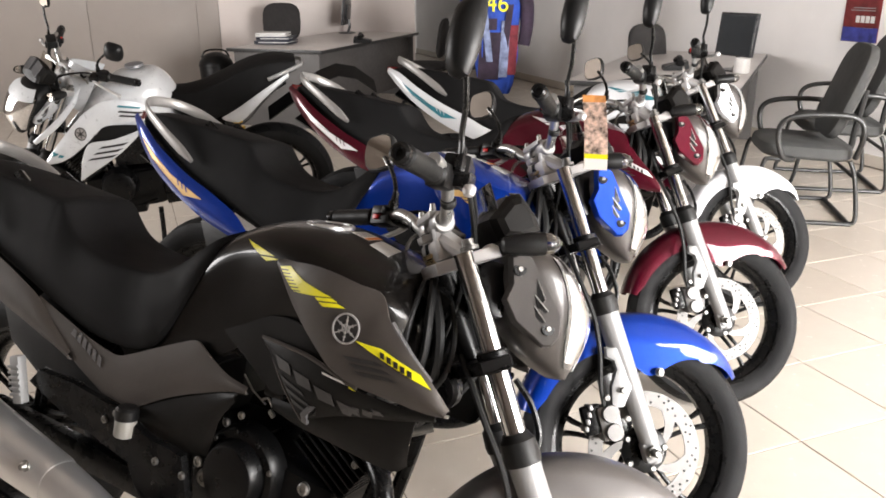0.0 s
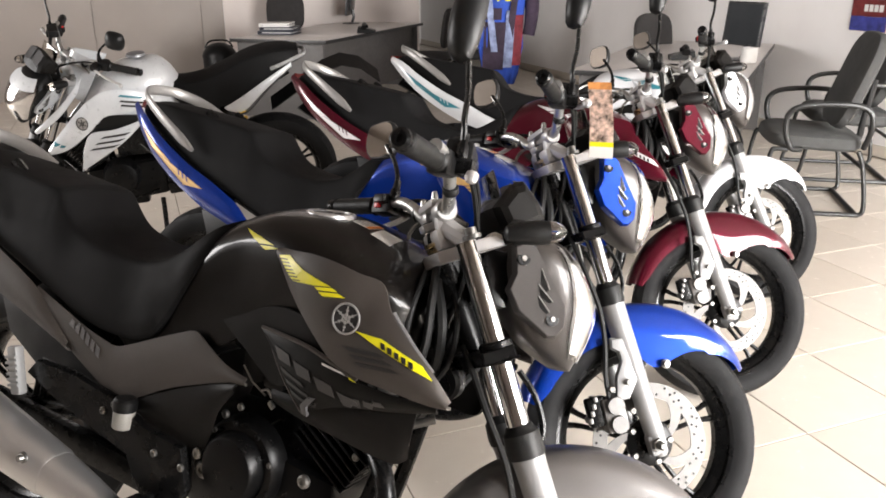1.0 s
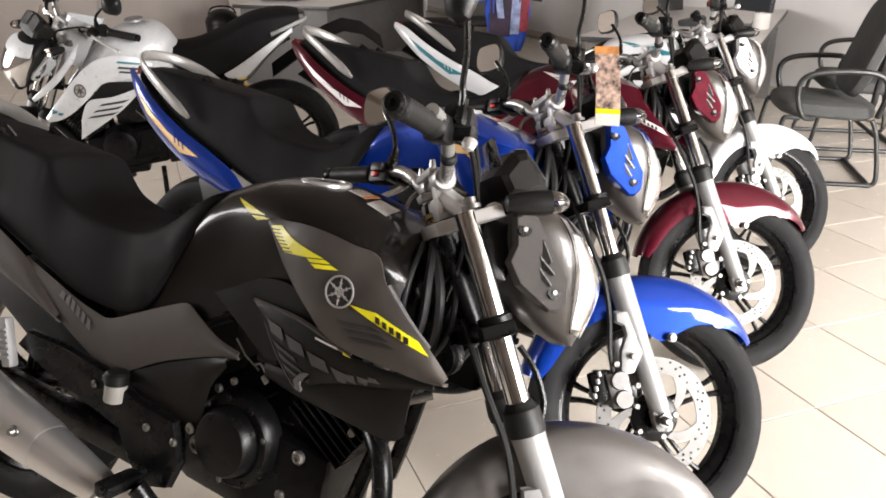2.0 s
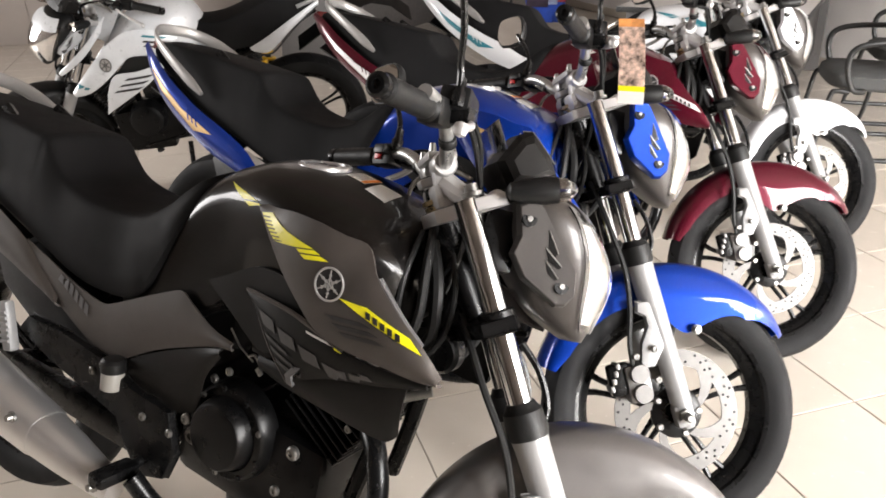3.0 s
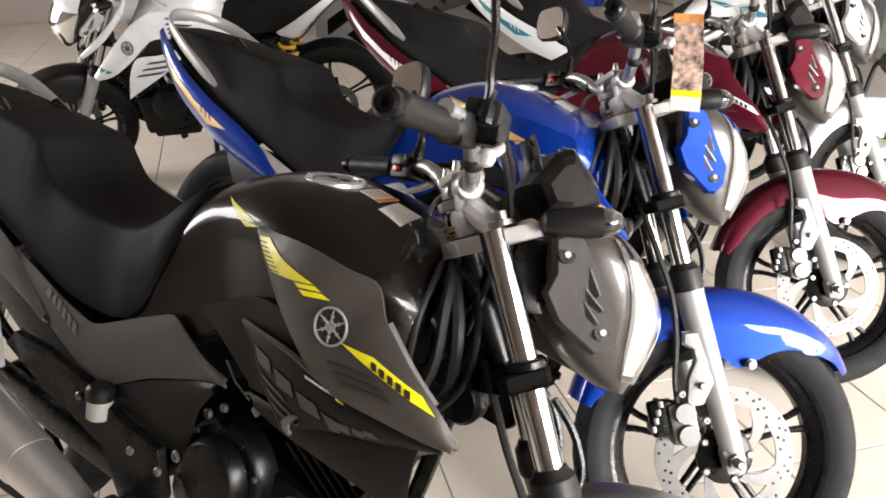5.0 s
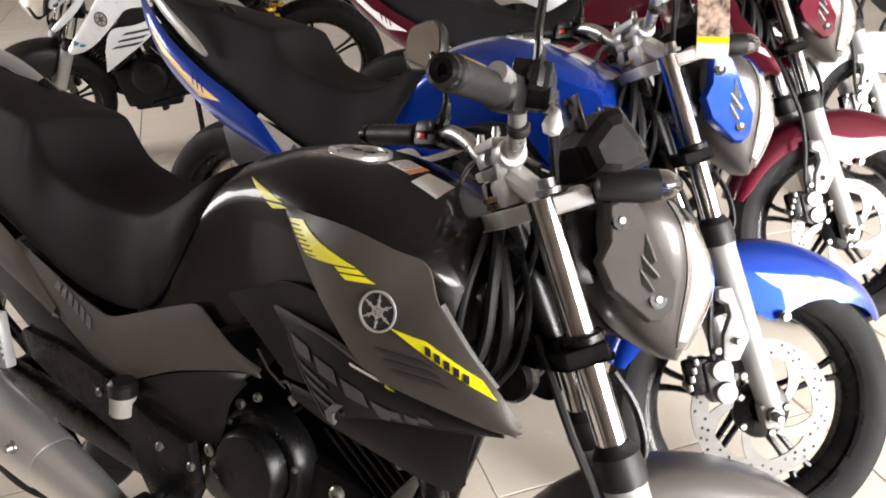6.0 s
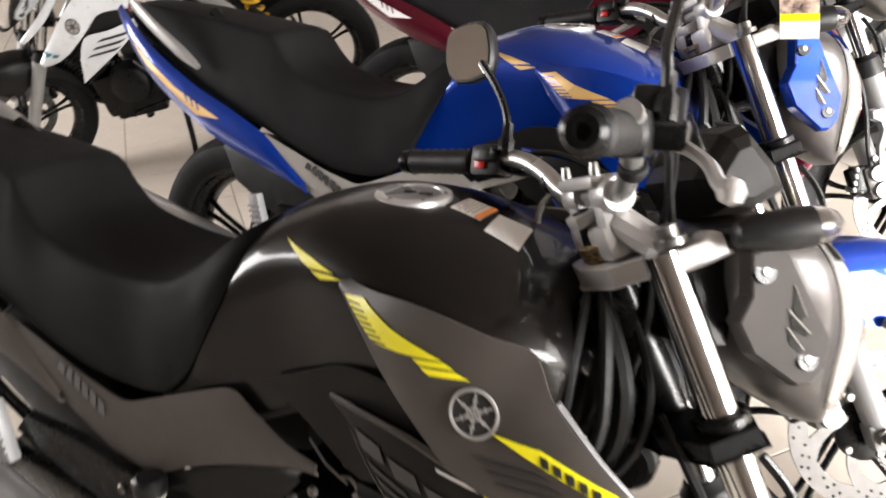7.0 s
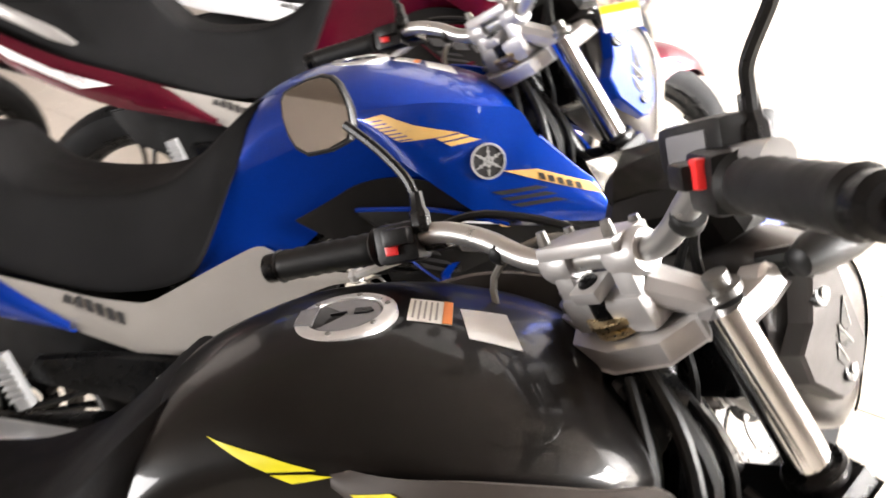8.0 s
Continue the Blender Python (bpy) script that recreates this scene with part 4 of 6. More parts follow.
def chassis(thing):
    tubes = [tube([(-0.36, 0, 0.90), (-0.33, 0, 0.80), (-0.34, -0.03, 0.70), (-0.40, -0.055, 0.50), (-0.43, -0.065, 0.38)], 0.016, 10, 4),
             tube([(-0.34, 0.0, 0.76), (-0.36, 0.03, 0.68), (-0.40, 0.055, 0.50), (-0.43, 0.065, 0.38)], 0.016, 10, 4),
             tube([(-0.37, -0.02, 0.86), (-0.50, -0.09, 0.76), (-0.70, -0.115, 0.68), (-0.88, -0.115, 0.58)], 0.017, 10, 4),
             tube([(-0.37, 0.02, 0.86), (-0.50, 0.09, 0.76), (-0.70, 0.115, 0.68), (-0.88, 0.115, 0.58)], 0.017, 10, 4),
             tube([(-0.86, -0.10, 0.62), (-1.05, -0.10, 0.66), (-1.30, -0.085, 0.77), (-1.52, -0.06, 0.87)], 0.013, 8, 4),
             tube([(-0.86, 0.10, 0.62), (-1.05, 0.10, 0.66), (-1.30, 0.085, 0.77), (-1.52, 0.06, 0.87)], 0.013, 8, 4),
             tube([(-0.345, -0.04, 0.66), (-0.42, -0.10, 0.60)], 0.010, 8), box(0.07, 0.09, 0.11, 0.02, pose(-0.375, 0, 0.815, 0, 25))]
    part("frame", joined(*tubes), BLACK_METAL, thing, "black tubular frame")
    part("engine_stay", joined(rod((-0.385, -0.085, 0.585), (-0.315, -0.045, 0.615), 0.008), stepped((-0.395, -0.088, 0.600), (-0.395, -0.105, 0.600), ((0, 0.012), (0.6, 0.012), (1, 0.008)), 10)), BOLT, thing, "bright metal engine stay")
    for path, r in (([(-0.36, -0.05, 0.86), (-0.32, -0.08, 0.79), (-0.33, -0.07, 0.70), (-0.40, -0.09, 0.66)], 0.011), ([(-0.34, 0.03, 0.84), (-0.28, 0.04, 0.74), (-0.31, 0.02, 0.66)], 0.009),
                    ([(-0.375, -0.030, 0.885), (-0.345, -0.085, 0.83), (-0.335, -0.105, 0.74), (-0.375, -0.110, 0.66)], 0.008), ([(-0.385, -0.045, 0.870), (-0.375, -0.100, 0.81), (-0.375, -0.105, 0.73)], 0.006),
                    ([(-0.355, -0.010, 0.87), (-0.300, -0.060, 0.80), (-0.300, -0.075, 0.72), (-0.350, -0.090, 0.65)], 0.0055)):
        part("hose", tube(path, r, 8, 4), RUBBER, thing)
    part("horn", lathe([(0, -0.02), (0.03, -0.02), (0.036, -0.012), (0.036, 0.01), (0.02, 0.018), (0, 0.018)], 24, "y", (-0.315, -0.03, 0.685)), BLACK_METAL, thing)
    part("air_box", box(0.24, 0.16, 0.17, 0.03, pose(-0.86, 0, 0.63)), BLACK_PLASTIC, thing)
    part("battery_box", box(0.20, 0.15, 0.17, 0.025, pose(-0.93, 0, 0.50, 0, 20)), BLACK_PLASTIC, thing)
    m = Matrix(((1, 0, 0, 0), (0, 0, -1, -0.150), (0, 1, 0, 0), (0, 0, 0, 1)))
    outline = [(-1.27, 0.455), (-1.24, 0.49), (-1.12, 0.49), (-0.99, 0.475), (-0.905, 0.445), (-0.80, 0.435), (-0.775, 0.36), (-0.80, 0.30), (-0.87, 0.28), (-0.915, 0.33), (-0.945, 0.375), (-1.04, 0.395), (-1.16, 0.42)]
    for s in (1, -1):
        geo = plate(outline, 0.016, 0.004, m)
        pl = part("footrest_plate", geo if s < 0 else mirrored(geo), BLACK_METAL, thing, "black footrest plate", angle=40)
        for x, z in ((-0.865, 0.405), (-0.79, 0.40), (-1.02, 0.445)):
            bolt((x, s * 0.166, z), (0, s, 0), 0.008, pl)
        peg = part("passenger_footrest", box(0.030, 0.022, 0.105, 0.006, pose(-1.275, s * 0.185, 0.462, 0, -16)), SILVER_PAINT, thing, "silver passenger footrest")
        for k in range(6):
            part("footrest_rib", box(0.033, 0.006, 0.006, 0.001, pose(-1.275, s * 0.185, 0.462, 0, -16) @ pose(0, s * 0.012, -0.030 + 0.012 * k)), SILVER_PAINT, peg)
        part("rider_footrest", joined(rod((-0.86, s * 0.16, 0.315), (-0.86, s * 0.27, 0.31), 0.010), box(0.04, 0.085, 0.024, 0.006, pose(-0.86, s * 0.225, 0.312))), BLACK_METAL, thing)
    inner = [(-1.46, 0.58), (-1.32, 0.60), (-1.16, 0.56), (-1.02, 0.50), (-0.94, 0.42), (-1.0, 0.34), (-1.14, 0.37), (-1.28, 0.43), (-1.42, 0.50)]
    for s in (1, -1):
        geo = plate(inner, 0.012, 0.004, Matrix(((1, 0, 0, 0), (0, 0, -1, -0.098), (0, 1, 0, 0), (0, 0, 0, 1))))
        part("inner_guard", geo if s < 0 else mirrored(geo), BLACK_PLASTIC, thing, "black inner guard before the rear wheel", angle=40)
    part("brake_pedal", tube([(-0.88, -0.18, 0.30), (-0.78, -0.19, 0.265), (-0.68, -0.20, 0.262), (-0.655, -0.215, 0.268)], 0.007, 8, 4), ALLOY, thing, "silver brake pedal")
    res = part("fluid_bottle", stepped((-0.960, -0.168, 0.428), (-0.958, -0.168, 0.466), ((0, 0.017), (0.06, 0.021), (0.94, 0.022), (1, 0.021)), 20), WHITE_PLASTIC, thing, "milky brake fluid bottle")
    part("bottle_cap", stepped((-0.958, -0.168, 0.466), (-0.958, -0.168, 0.491), ((0, 0.024), (0.8, 0.024), (1, 0.019)), 20), BLACK_PLASTIC, res)
    bolt((-0.985, -0.172, 0.470), (-0.3, -1, 0), 0.007, res)


def side_stand(thing):
    part("side_stand", joined(tube([(-0.80, 0.10, 0.27), (-0.80, 0.17, 0.16), (-0.79, 0.235, 0.03)], 0.012, 10, 3), box(0.075, 0.055, 0.012, 0.004, pose(-0.785, 0.245, 0.012, 12))), BLACK_METAL, thing, "black side stand, folded out")


def bodywork(thing, look_):
    tank_geo = loft(tank_rings())
    tank = part("fuel_tank", tank_geo, look_["tank"], thing, angle=60)
    tree = tree_of(tank_geo)
    seat = part("seat", loft(seat_rings()), SEAT_VINYL, thing, "black grained vinyl seat", angle=40)
    # fuel cap
    c = on_top(tree, -0.643, 0.0, 0)
    m = Matrix.Translation(c + Vector((0, 0, -0.003))) @ Matrix.Rotation(radians(-4), 4, "Y")
    ring = part("fuel_cap_ring", moved(lathe([(0.036, 0.0), (0.037, 0.004), (0.047, 0.004), (0.050, 0.002), (0.051, -0.010)], 48, "z"), m), CAP_RING, tank, "bright ring round the fuel cap")
    part("fuel_cap", moved(joined(lathe([(0, 0.003), (0.034, 0.003), (0.037, 0.0005)], 40, "z"), plate([(-0.046, -0.016), (-0.046, 0.016), (-0.028, 0.020), (-0.028, -0.020)], 0.0055, 0.001)), m), CAP_GREY, tank)
    part("cap_key_slot", moved(joined(plate([(0.009, -0.002), (0.009, 0.009), (0.024, 0.008), (0.028, 0.0), (0.022, -0.003)], 0.0045), box(0.016, 0.0025, 0.002, 0, pose(-0.006, 0.002, 0.0038, 0, 0, 8))), m), BLACK_METAL, tank)
    for k in range(6):
        a = radians(60 * k + 18)
        part("cap_bolt", moved(stepped((0.042 * math.cos(a), 0.042 * math.sin(a), 0.0035), (0.042 * math.cos(a), 0.042 * math.sin(a), 0.0058), ((0, 0.003), (0.6, 0.003), (1, 0.002)), 10), m), BOLT, ring)
    # warning labels in front of the cap
    st = part("warning_label", top_decal(tree, ((-0.584, 0.042), (-0.542, 0.042), (-0.542, -0.010), (-0.584, -0.010))), STICKER, tank, "white warning label")
    part("label_band", top_decal(tree, ((-0.551, 0.042), (-0.542, 0.042), (-0.542, -0.010), (-0.551, -0.010)), 3, 5, 0.002), STICKER_ORANGE, st)
    for k in range(5):
        x = -0.580 + 0.0055 * k
        part("label_line", top_decal(tree, ((x, 0.036), (x + 0.002, 0.036), (x + 0.002, -0.004 - 0.003 * (k % 2)), (x, -0.004 - 0.003 * (k % 2))), 1, 5, 0.002), PRINT_GREY, st)
    part("notice_label", top_decal(tree, ((-0.535, 0.030), (-0.490, 0.036), (-0.478, -0.034), (-0.526, -0.030))), STICKER, tank, "white paper notice")
    # side stripes on the tank
    for s in (1, -1):
        fix = (lambda g: g) if s > 0 else mirrored
        for q in (((-0.744, 0.878), (-0.690, 0.874), (-0.647, 0.868), (-0.689, 0.862)), ((-0.686, 0.86), (-0.651, 0.8645), (-0.634, 0.8645), (-0.668, 0.855))):
            part("tank_stripe", fix(side_decal(tree, q)), look_["accent"], tank)
    # shroud
    top = [(-0.636, -0.150, 0.864), (-0.580, -0.178, 0.872), (-0.529, -0.193, 0.879), (-0.479, -0.199, 0.878), (-0.430, -0.196, 0.870), (-0.386, -0.188, 0.862), (-0.357, -0.196, 0.821), (-0.307, -0.198, 0.778), (-0.267, -0.194, 0.747), (-0.232, -0.186, 0.706)]
    low = [(-0.629, -0.150, 0.854), (-0.596, -0.170, 0.823), (-0.541, -0.192, 0.783), (-0.486, -0.205, 0.745), (-0.450, -0.208, 0.721), (-0.400, -0.208, 0.708), (-0.321, -0.200, 0.702), (-0.264, -0.192, 0.698), (-0.228, -0.184, 0.701)]
    geo = panel(top, low, 40, 10, 0.010, 0.005)
    stree = tree_of(geo)
    for s in (1, -1):
        fix = (lambda g: g) if s > 0 else mirrored
        sh = part("tank_shroud", fix(geo), look_["shroud"], thing, look_.get("shroud_label", ""), angle=40)
        lip = smooth_path(top[6:-1], 4)
        part("shroud_edge", fix(tube([p + Vector((0.0, 0.001, 0.0)) for p in lip], lambda f: 0.0062 - 0.002 * f, 8)), look_["edge"], sh)
        emblem(stree, -0.432, 0.797, 0.0262, sh, EMBLEM_SILVER, look_["dark"], s < 0)
        for q in (((-0.618, 0.858), (-0.586, 0.866), (-0.540, 0.852), (-0.564, 0.828)), ((-0.563, 0.828), (-0.540, 0.852), (-0.472, 0.84), (-0.507, 0.834)), ((-0.506, 0.8325), (-0.470, 0.8385), (-0.458, 0.8345), (-0.498, 0.8285)), ((-0.496, 0.8265), (-0.457, 0.8325), (-0.441, 0.8285), (-0.485, 0.8215))):
            part("shroud_stripe", fix(side_decal(stree, q)), look_["accent"], sh)
        for k in range(7):
            x, z = -0.612 + 0.0075 * k, 0.855 - 0.0042 * k
            part("stripe_gap", fix(side_decal(stree, ((x, z), (x + 0.024, z + 0.004), (x + 0.024, z + 0.0025), (x, z - 0.0018)), 4, 1, 0.0018)), look_["shroud"], sh)
        part("shroud_stripe", fix(side_decal(stree, ((-0.411, 0.782), (-0.359, 0.782), (-0.282, 0.757), (-0.260, 0.738)), 14, 4)), look_["accent"], sh)
        for k in range(5):
            x, z = -0.359 + 0.0135 * k, 0.771 - 0.0042 * k
            part("lettering_bar", fix(side_decal(stree, ((x, z + 0.006), (x + 0.008, z + 0.0045), (x + 0.011, z - 0.005), (x + 0.003, z - 0.0035)), 3, 2, 0.002)), look_["dark"], sh)
        for k in range(3):
            x, z = -0.429 + 0.014 * k, 0.752 - 0.0095 * k
            part("dark_stripe", fix(side_decal(stree, ((x, z), (x + 0.066, z + 0.007), (x + 0.084, z + 0.003), (x + 0.014, z - 0.0045)), 8, 2)), look_["dark"], sh)
    # graphic panel below it
    top = [(-0.648, -0.152, 0.716), (-0.588, -0.170, 0.720), (-0.520, -0.184, 0.720), (-0.456, -0.191, 0.708), (-0.406, -0.191, 0.694), (-0.327, -0.184, 0.688), (-0.255, -0.174, 0.687)]
    low = [(-0.630, -0.150, 0.700), (-0.590, -0.164, 0.663), (-0.556, -0.172, 0.633), (-0.517, -0.178, 0.604), (-0.485, -0.180, 0.618), (-0.430, -0.181, 0.640), (-0.328, -0.176, 0.662), (-0.255, -0.172, 0.682)]
    geo = panel(top, low, 30, 8, 0.004, 0.004)
    gtree = tree_of(geo)
    for s in (1, -1):
        fix = (lambda g: g) if s > 0 else mirrored
        gp = part("graphic_panel", fix(geo), look_["graphic"], thing, angle=40)
        part("panel_border", fix(tube([p + Vector((0, -0.002, 0)) for p in smooth_path(low[:4], 4)], 0.004, 6)), look_["edge2"], gp)
        part("panel_border", fix(tube([Vector(p) + Vector((0, -0.003, 0.001)) for p in smooth_path(top[:5], 4)], 0.004, 6)), look_["edge2"], gp)
        for k in range(5):
            x, z = -0.600 + 0.053 * k, 0.700 - 0.0115 * k
            part("lettering_bar", fix(side_decal(gtree, ((x, z), (x + 0.040, z - 0.005), (x + 0.050, z - 0.024), (x + 0.014, z - 0.021)), 5, 3)), look_["ghost"], gp)
        for k in range(3):
            x, z = -0.580 + 0.016 * k, 0.668 - 0.016 * k
            part("panel_stripe", fix(side_decal(gtree, ((x, z), (x + 0.06, z - 0.012), (x + 0.066, z - 0.018), (x + 0.006, z - 0.008)), 5, 2)), look_["dark"], gp)
        part("name_bar", fix(side_decal(gtree, ((-0.480, 0.7055), (-0.420, 0.7005), (-0.421, 0.6975), (-0.478, 0.702)), 8, 1, 0.0018)), WHITE_MARK, gp)
        part("name_bar", fix(side_decal(gtree, ((-0.417, 0.7005), (-0.400, 0.696), (-0.408, 0.6955), (-0.416, 0.697)), 4, 1, 0.0018)), look_["accent"], gp)
        part("panel_fin", fix(sheet([[(-0.516, -0.182, 0.600), (-0.516, -0.190, 0.618), (-0.502, -0.189, 0.636)], [(-0.503, -0.182, 0.598), (-0.502, -0.191, 0.618), (-0.486, -0.190, 0.638)]], 0.006)), look_["edge"], gp)
    under = panel([(-0.752, -0.142, 0.702), (-0.695, -0.148, 0.730), (-0.639, -0.154, 0.758), (-0.580, -0.164, 0.768), (-0.520, -0.172, 0.760), (-0.450, -0.174, 0.743)], [(-0.740, -0.144, 0.694), (-0.680, -0.150, 0.664), (-0.609, -0.155, 0.624), (-0.570, -0.160, 0.630), (-0.520, -0.168, 0.646), (-0.450, -0.172, 0.668)], 22, 6, 0.0, 0.004)
    pair("under_tank_panel", under, look_["under"], thing)
    scoop = panel([(-0.605, -0.152, 0.610), (-0.530, -0.164, 0.618), (-0.480, -0.168, 0.628), (-0.410, -0.169, 0.646), (-0.340, -0.166, 0.664), (-0.295, -0.160, 0.673)], [(-0.595, -0.148, 0.590), (-0.540, -0.154, 0.582), (-0.447, -0.157, 0.574), (-0.380, -0.158, 0.568), (-0.324, -0.155, 0.566), (-0.305, -0.152, 0.583)], 30, 7, 0.006, 0.005)
    pair("lower_scoop", scoop, look_["scoop"], thing, angle=40)
    # side covers
    cover_top = [(-1.30, -0.134, 0.634), (-1.21, -0.136, 0.610), (-1.133, -0.138, 0.588), (-1.06, -0.138, 0.574), (-1.032, -0.138, 0.573), (-1.00, -0.138, 0.584), (-0.93, -0.138, 0.616), (-0.86, -0.138, 0.647), (-0.819, -0.139, 0.661), (-0.79, -0.142, 0.648), (-0.73, -0.148, 0.622), (-0.668, -0.154, 0.610)]
    cover_low = [(-1.29, -0.136, 0.620), (-1.20, -0.140, 0.556), (-1.157, -0.142, 0.528), (-1.08, -0.144, 0.495), (-1.02, -0.144, 0.468), (-0.985, -0.144, 0.470), (-0.93, -0.144, 0.500), (-0.86, -0.146, 0.537), (-0.77, -0.150, 0.573), (-0.73, -0.152, 0.588), (-0.70, -0.154, 0.598), (-0.664, -0.156, 0.603)]
    cover = panel(cover_top, cover_low, 60, 7, 0.004, 0.004)
    ctree = tree_of(cover)
    for s in (1, -1):
        fix = (lambda g: g) if s > 0 else mirrored
        sc = part("side_cover", fix(cover), look_["side"], thing, angle=40)
        for k in range(6):
            x, z = -1.172 + 0.0175 * k, 0.592 - 0.0079 * k
            part("lettering_bar", fix(side_decal(ctree, ((x, z + 0.011), (x + 0.011, z + 0.006), (x + 0.013, z - 0.014), (x + 0.002, z - 0.009)), 2, 3)), look_["side_mark"], sc)
    lower = panel([(-1.0, -0.142, 0.464), (-0.93, -0.142, 0.496), (-0.86, -0.144, 0.532), (-0.77, -0.148, 0.569), (-0.69, -0.152, 0.594)], [(-0.955, -0.136, 0.440), (-0.88, -0.136, 0.430), (-0.80, -0.138, 0.430), (-0.755, -0.140, 0.450), (-0.735, -0.144, 0.525), (-0.70, -0.150, 0.578)], 22, 6, 0.006, 0.004)
    pair("lower_side_cover", lower, DARK_PLASTIC, thing)
    # tail
    top = [(-1.84, -0.060, 0.857), (-1.76, -0.100, 0.832), (-1.66, -0.122, 0.778), (-1.52, -0.134, 0.716), (-1.40, -0.138, 0.676), (-1.30, -0.140, 0.636), (-1.25, -0.141, 0.600), (-1.175, -0.142, 0.545)]
    low = [(-1.845, -0.055, 0.835), (-1.77, -0.095, 0.778), (-1.68, -0.120, 0.716), (-1.57, -0.132, 0.656), (-1.44, -0.138, 0.602), (-1.34, -0.141, 0.576), (-1.25, -0.142, 0.552), (-1.165, -0.142, 0.530)]
    tail = panel(top, low, 34, 7, 0.010, 0.004)
    ttree = tree_of(tail)
    for s in (1, -1):
        fix = (lambda g: g) if s > 0 else mirrored
        tp = part("tail_panel", fix(tail), look_["tail"], thing, angle=40)
        part("tail_stripe", fix(side_decal(ttree, ((-1.745, 0.795), (-1.665, 0.752), (-1.575, 0.706), (-1.675, 0.738)), 12, 2)), look_["accent"], tp)
        part("tail_stripe", fix(side_decal(ttree, ((-1.675, 0.737), (-1.575, 0.705), (-1.425, 0.652), (-1.505, 0.650)), 12, 2)), look_["accent"], tp)
        for k in range(3):
            x, z = -1.545 + 0.019 * k, 0.700 - 0.007 * k
            part("stripe_gap", fix(side_decal(ttree, ((x, z + 0.006), (x + 0.004, z + 0.006), (x + 0.018, z - 0.024), (x + 0.014, z - 0.024)), 1, 4, 0.0018)), look_["tail"], tp)


def motorcycle(name, look_, m, steer, bars, label, group="motorcycles in the row"):
    thing = tagged(new(name), label, "motorcycle", group)
    bodywork(thing, look_)
    engine(thing)
    muffler(thing)
    chassis(thing)
    for ob in thing.children:
        ob.matrix_basis = Matrix.Translation((0, 0, 0.012)) @ BODY_FIT
    rear_end(thing, look_)
    side_stand(thing)
    front_end(thing, turned(steer), turned(bars), look_)
    thing.matrix_basis = m
    return thing


def standing(x, y, heading, lean=12.5, nod=3.5):
    return Matrix.Translation((x, y, 0)) @ Matrix.Rotation(radians(heading), 4, "Z") @ Matrix.Rotation(radians(nod), 4, "Y") @ Matrix.Rotation(radians(-lean), 4, "X")


TAIL_RED = material("dark_red_lamp_glass", (0.10, 0.004, 0.004), 0.2)
SATIN_GREY = material("satin_graphite_cover", (0.046, 0.042, 0.040), 0.48, 0.0, vary=0.06, spec=0.22)
SHELL_GREY = material("champagne_grey_shell", (0.042, 0.037, 0.034), 0.36, 0.2, coat=0.2, vary=0.08, spec=0.4)
MATT_GREY = material("matt_graphite_paint", (0.056, 0.048, 0.043), 0.5, 0.1, spec=0.3, vary=0.06, grain=0.12, grain_scale=1200)
GLOSS_BLACK = paint("gloss_black_lacquer", (0.0022, 0.0018, 0.0016), 0.5, 0.0, 0.36)
FENDER_GREY = material("satin_silver_grey_paint", (0.115, 0.108, 0.104), 0.36, 0.35, coat=0.3, vary=0.05)
EDGE_GREY = material("light_grey_trim", (0.10, 0.098, 0.10), 0.4, 0.2)
YELLOW = material("fluorescent_yellow_foil", (0.80, 0.74, 0.01), 0.42, vary=0.05)
DEEP_BLUE = paint("blue_metallic_lacquer", (0.0007, 0.025, 0.23), 0.35, 0.35, 0.75)
GOLD = material("gold_foil", (0.58, 0.36, 0.12), 0.4, 0.2, vary=0.06)
BEIGE_GREY = material("champagne_grey_paint", (0.27, 0.25, 0.23), 0.4, 0.25, coat=0.2, vary=0.05)
WINE = paint("wine_red_metallic_lacquer", (0.060, 0.0018, 0.009), 0.35, 0.35, 0.7)
PEARL_WHITE = paint("pearl_white_lacquer", (0.66, 0.67, 0.69), 0.08, 0.1)
TEAL = material("teal_foil", (0.02, 0.16, 0.20), 0.4)
SILVER_FOIL = material("silver_foil", (0.72, 0.70, 0.70), 0.35, 0.2)
EMBLEM_SILVER = material("silver_emblem", (0.40, 0.39, 0.38), 0.35, 0.5, vary=0.05)
GHOST = material("ghost_grey_foil", (0.036, 0.033, 0.032), 0.5)
DARK_FOIL = material("black_foil", (0.016, 0.015, 0.015), 0.45)

BLACK_LOOK = dict(tank=GLOSS_BLACK, shroud=MATT_GREY, edge=EDGE_GREY, edge2=MATT_GREY, accent=YELLOW, dark=DARK_FOIL, graphic=DARK_PLASTIC, ghost=GHOST, under=DARK_PLASTIC, scoop=DARK_PLASTIC, side=MATT_GREY, side_mark=EDGE_GREY,
                  tail=MATT_GREY, fender=FENDER_GREY, mask=SHELL_GREY, cover=SATIN_GREY, shroud_label="matt grey tank shroud with yellow stripes")
BLUE_LOOK = dict(tank=DEEP_BLUE, shroud=DEEP_BLUE, edge=DEEP_BLUE, edge2=DEEP_BLUE, accent=GOLD, dark=DARK_FOIL, graphic=DARK_PLASTIC, ghost=GHOST, under=DARK_PLASTIC, scoop=DARK_PLASTIC, side=BEIGE_GREY, side_mark=DARK_FOIL,
                 tail=DEEP_BLUE, fender=DEEP_BLUE, mask=SHELL_GREY, cover=DEEP_BLUE)
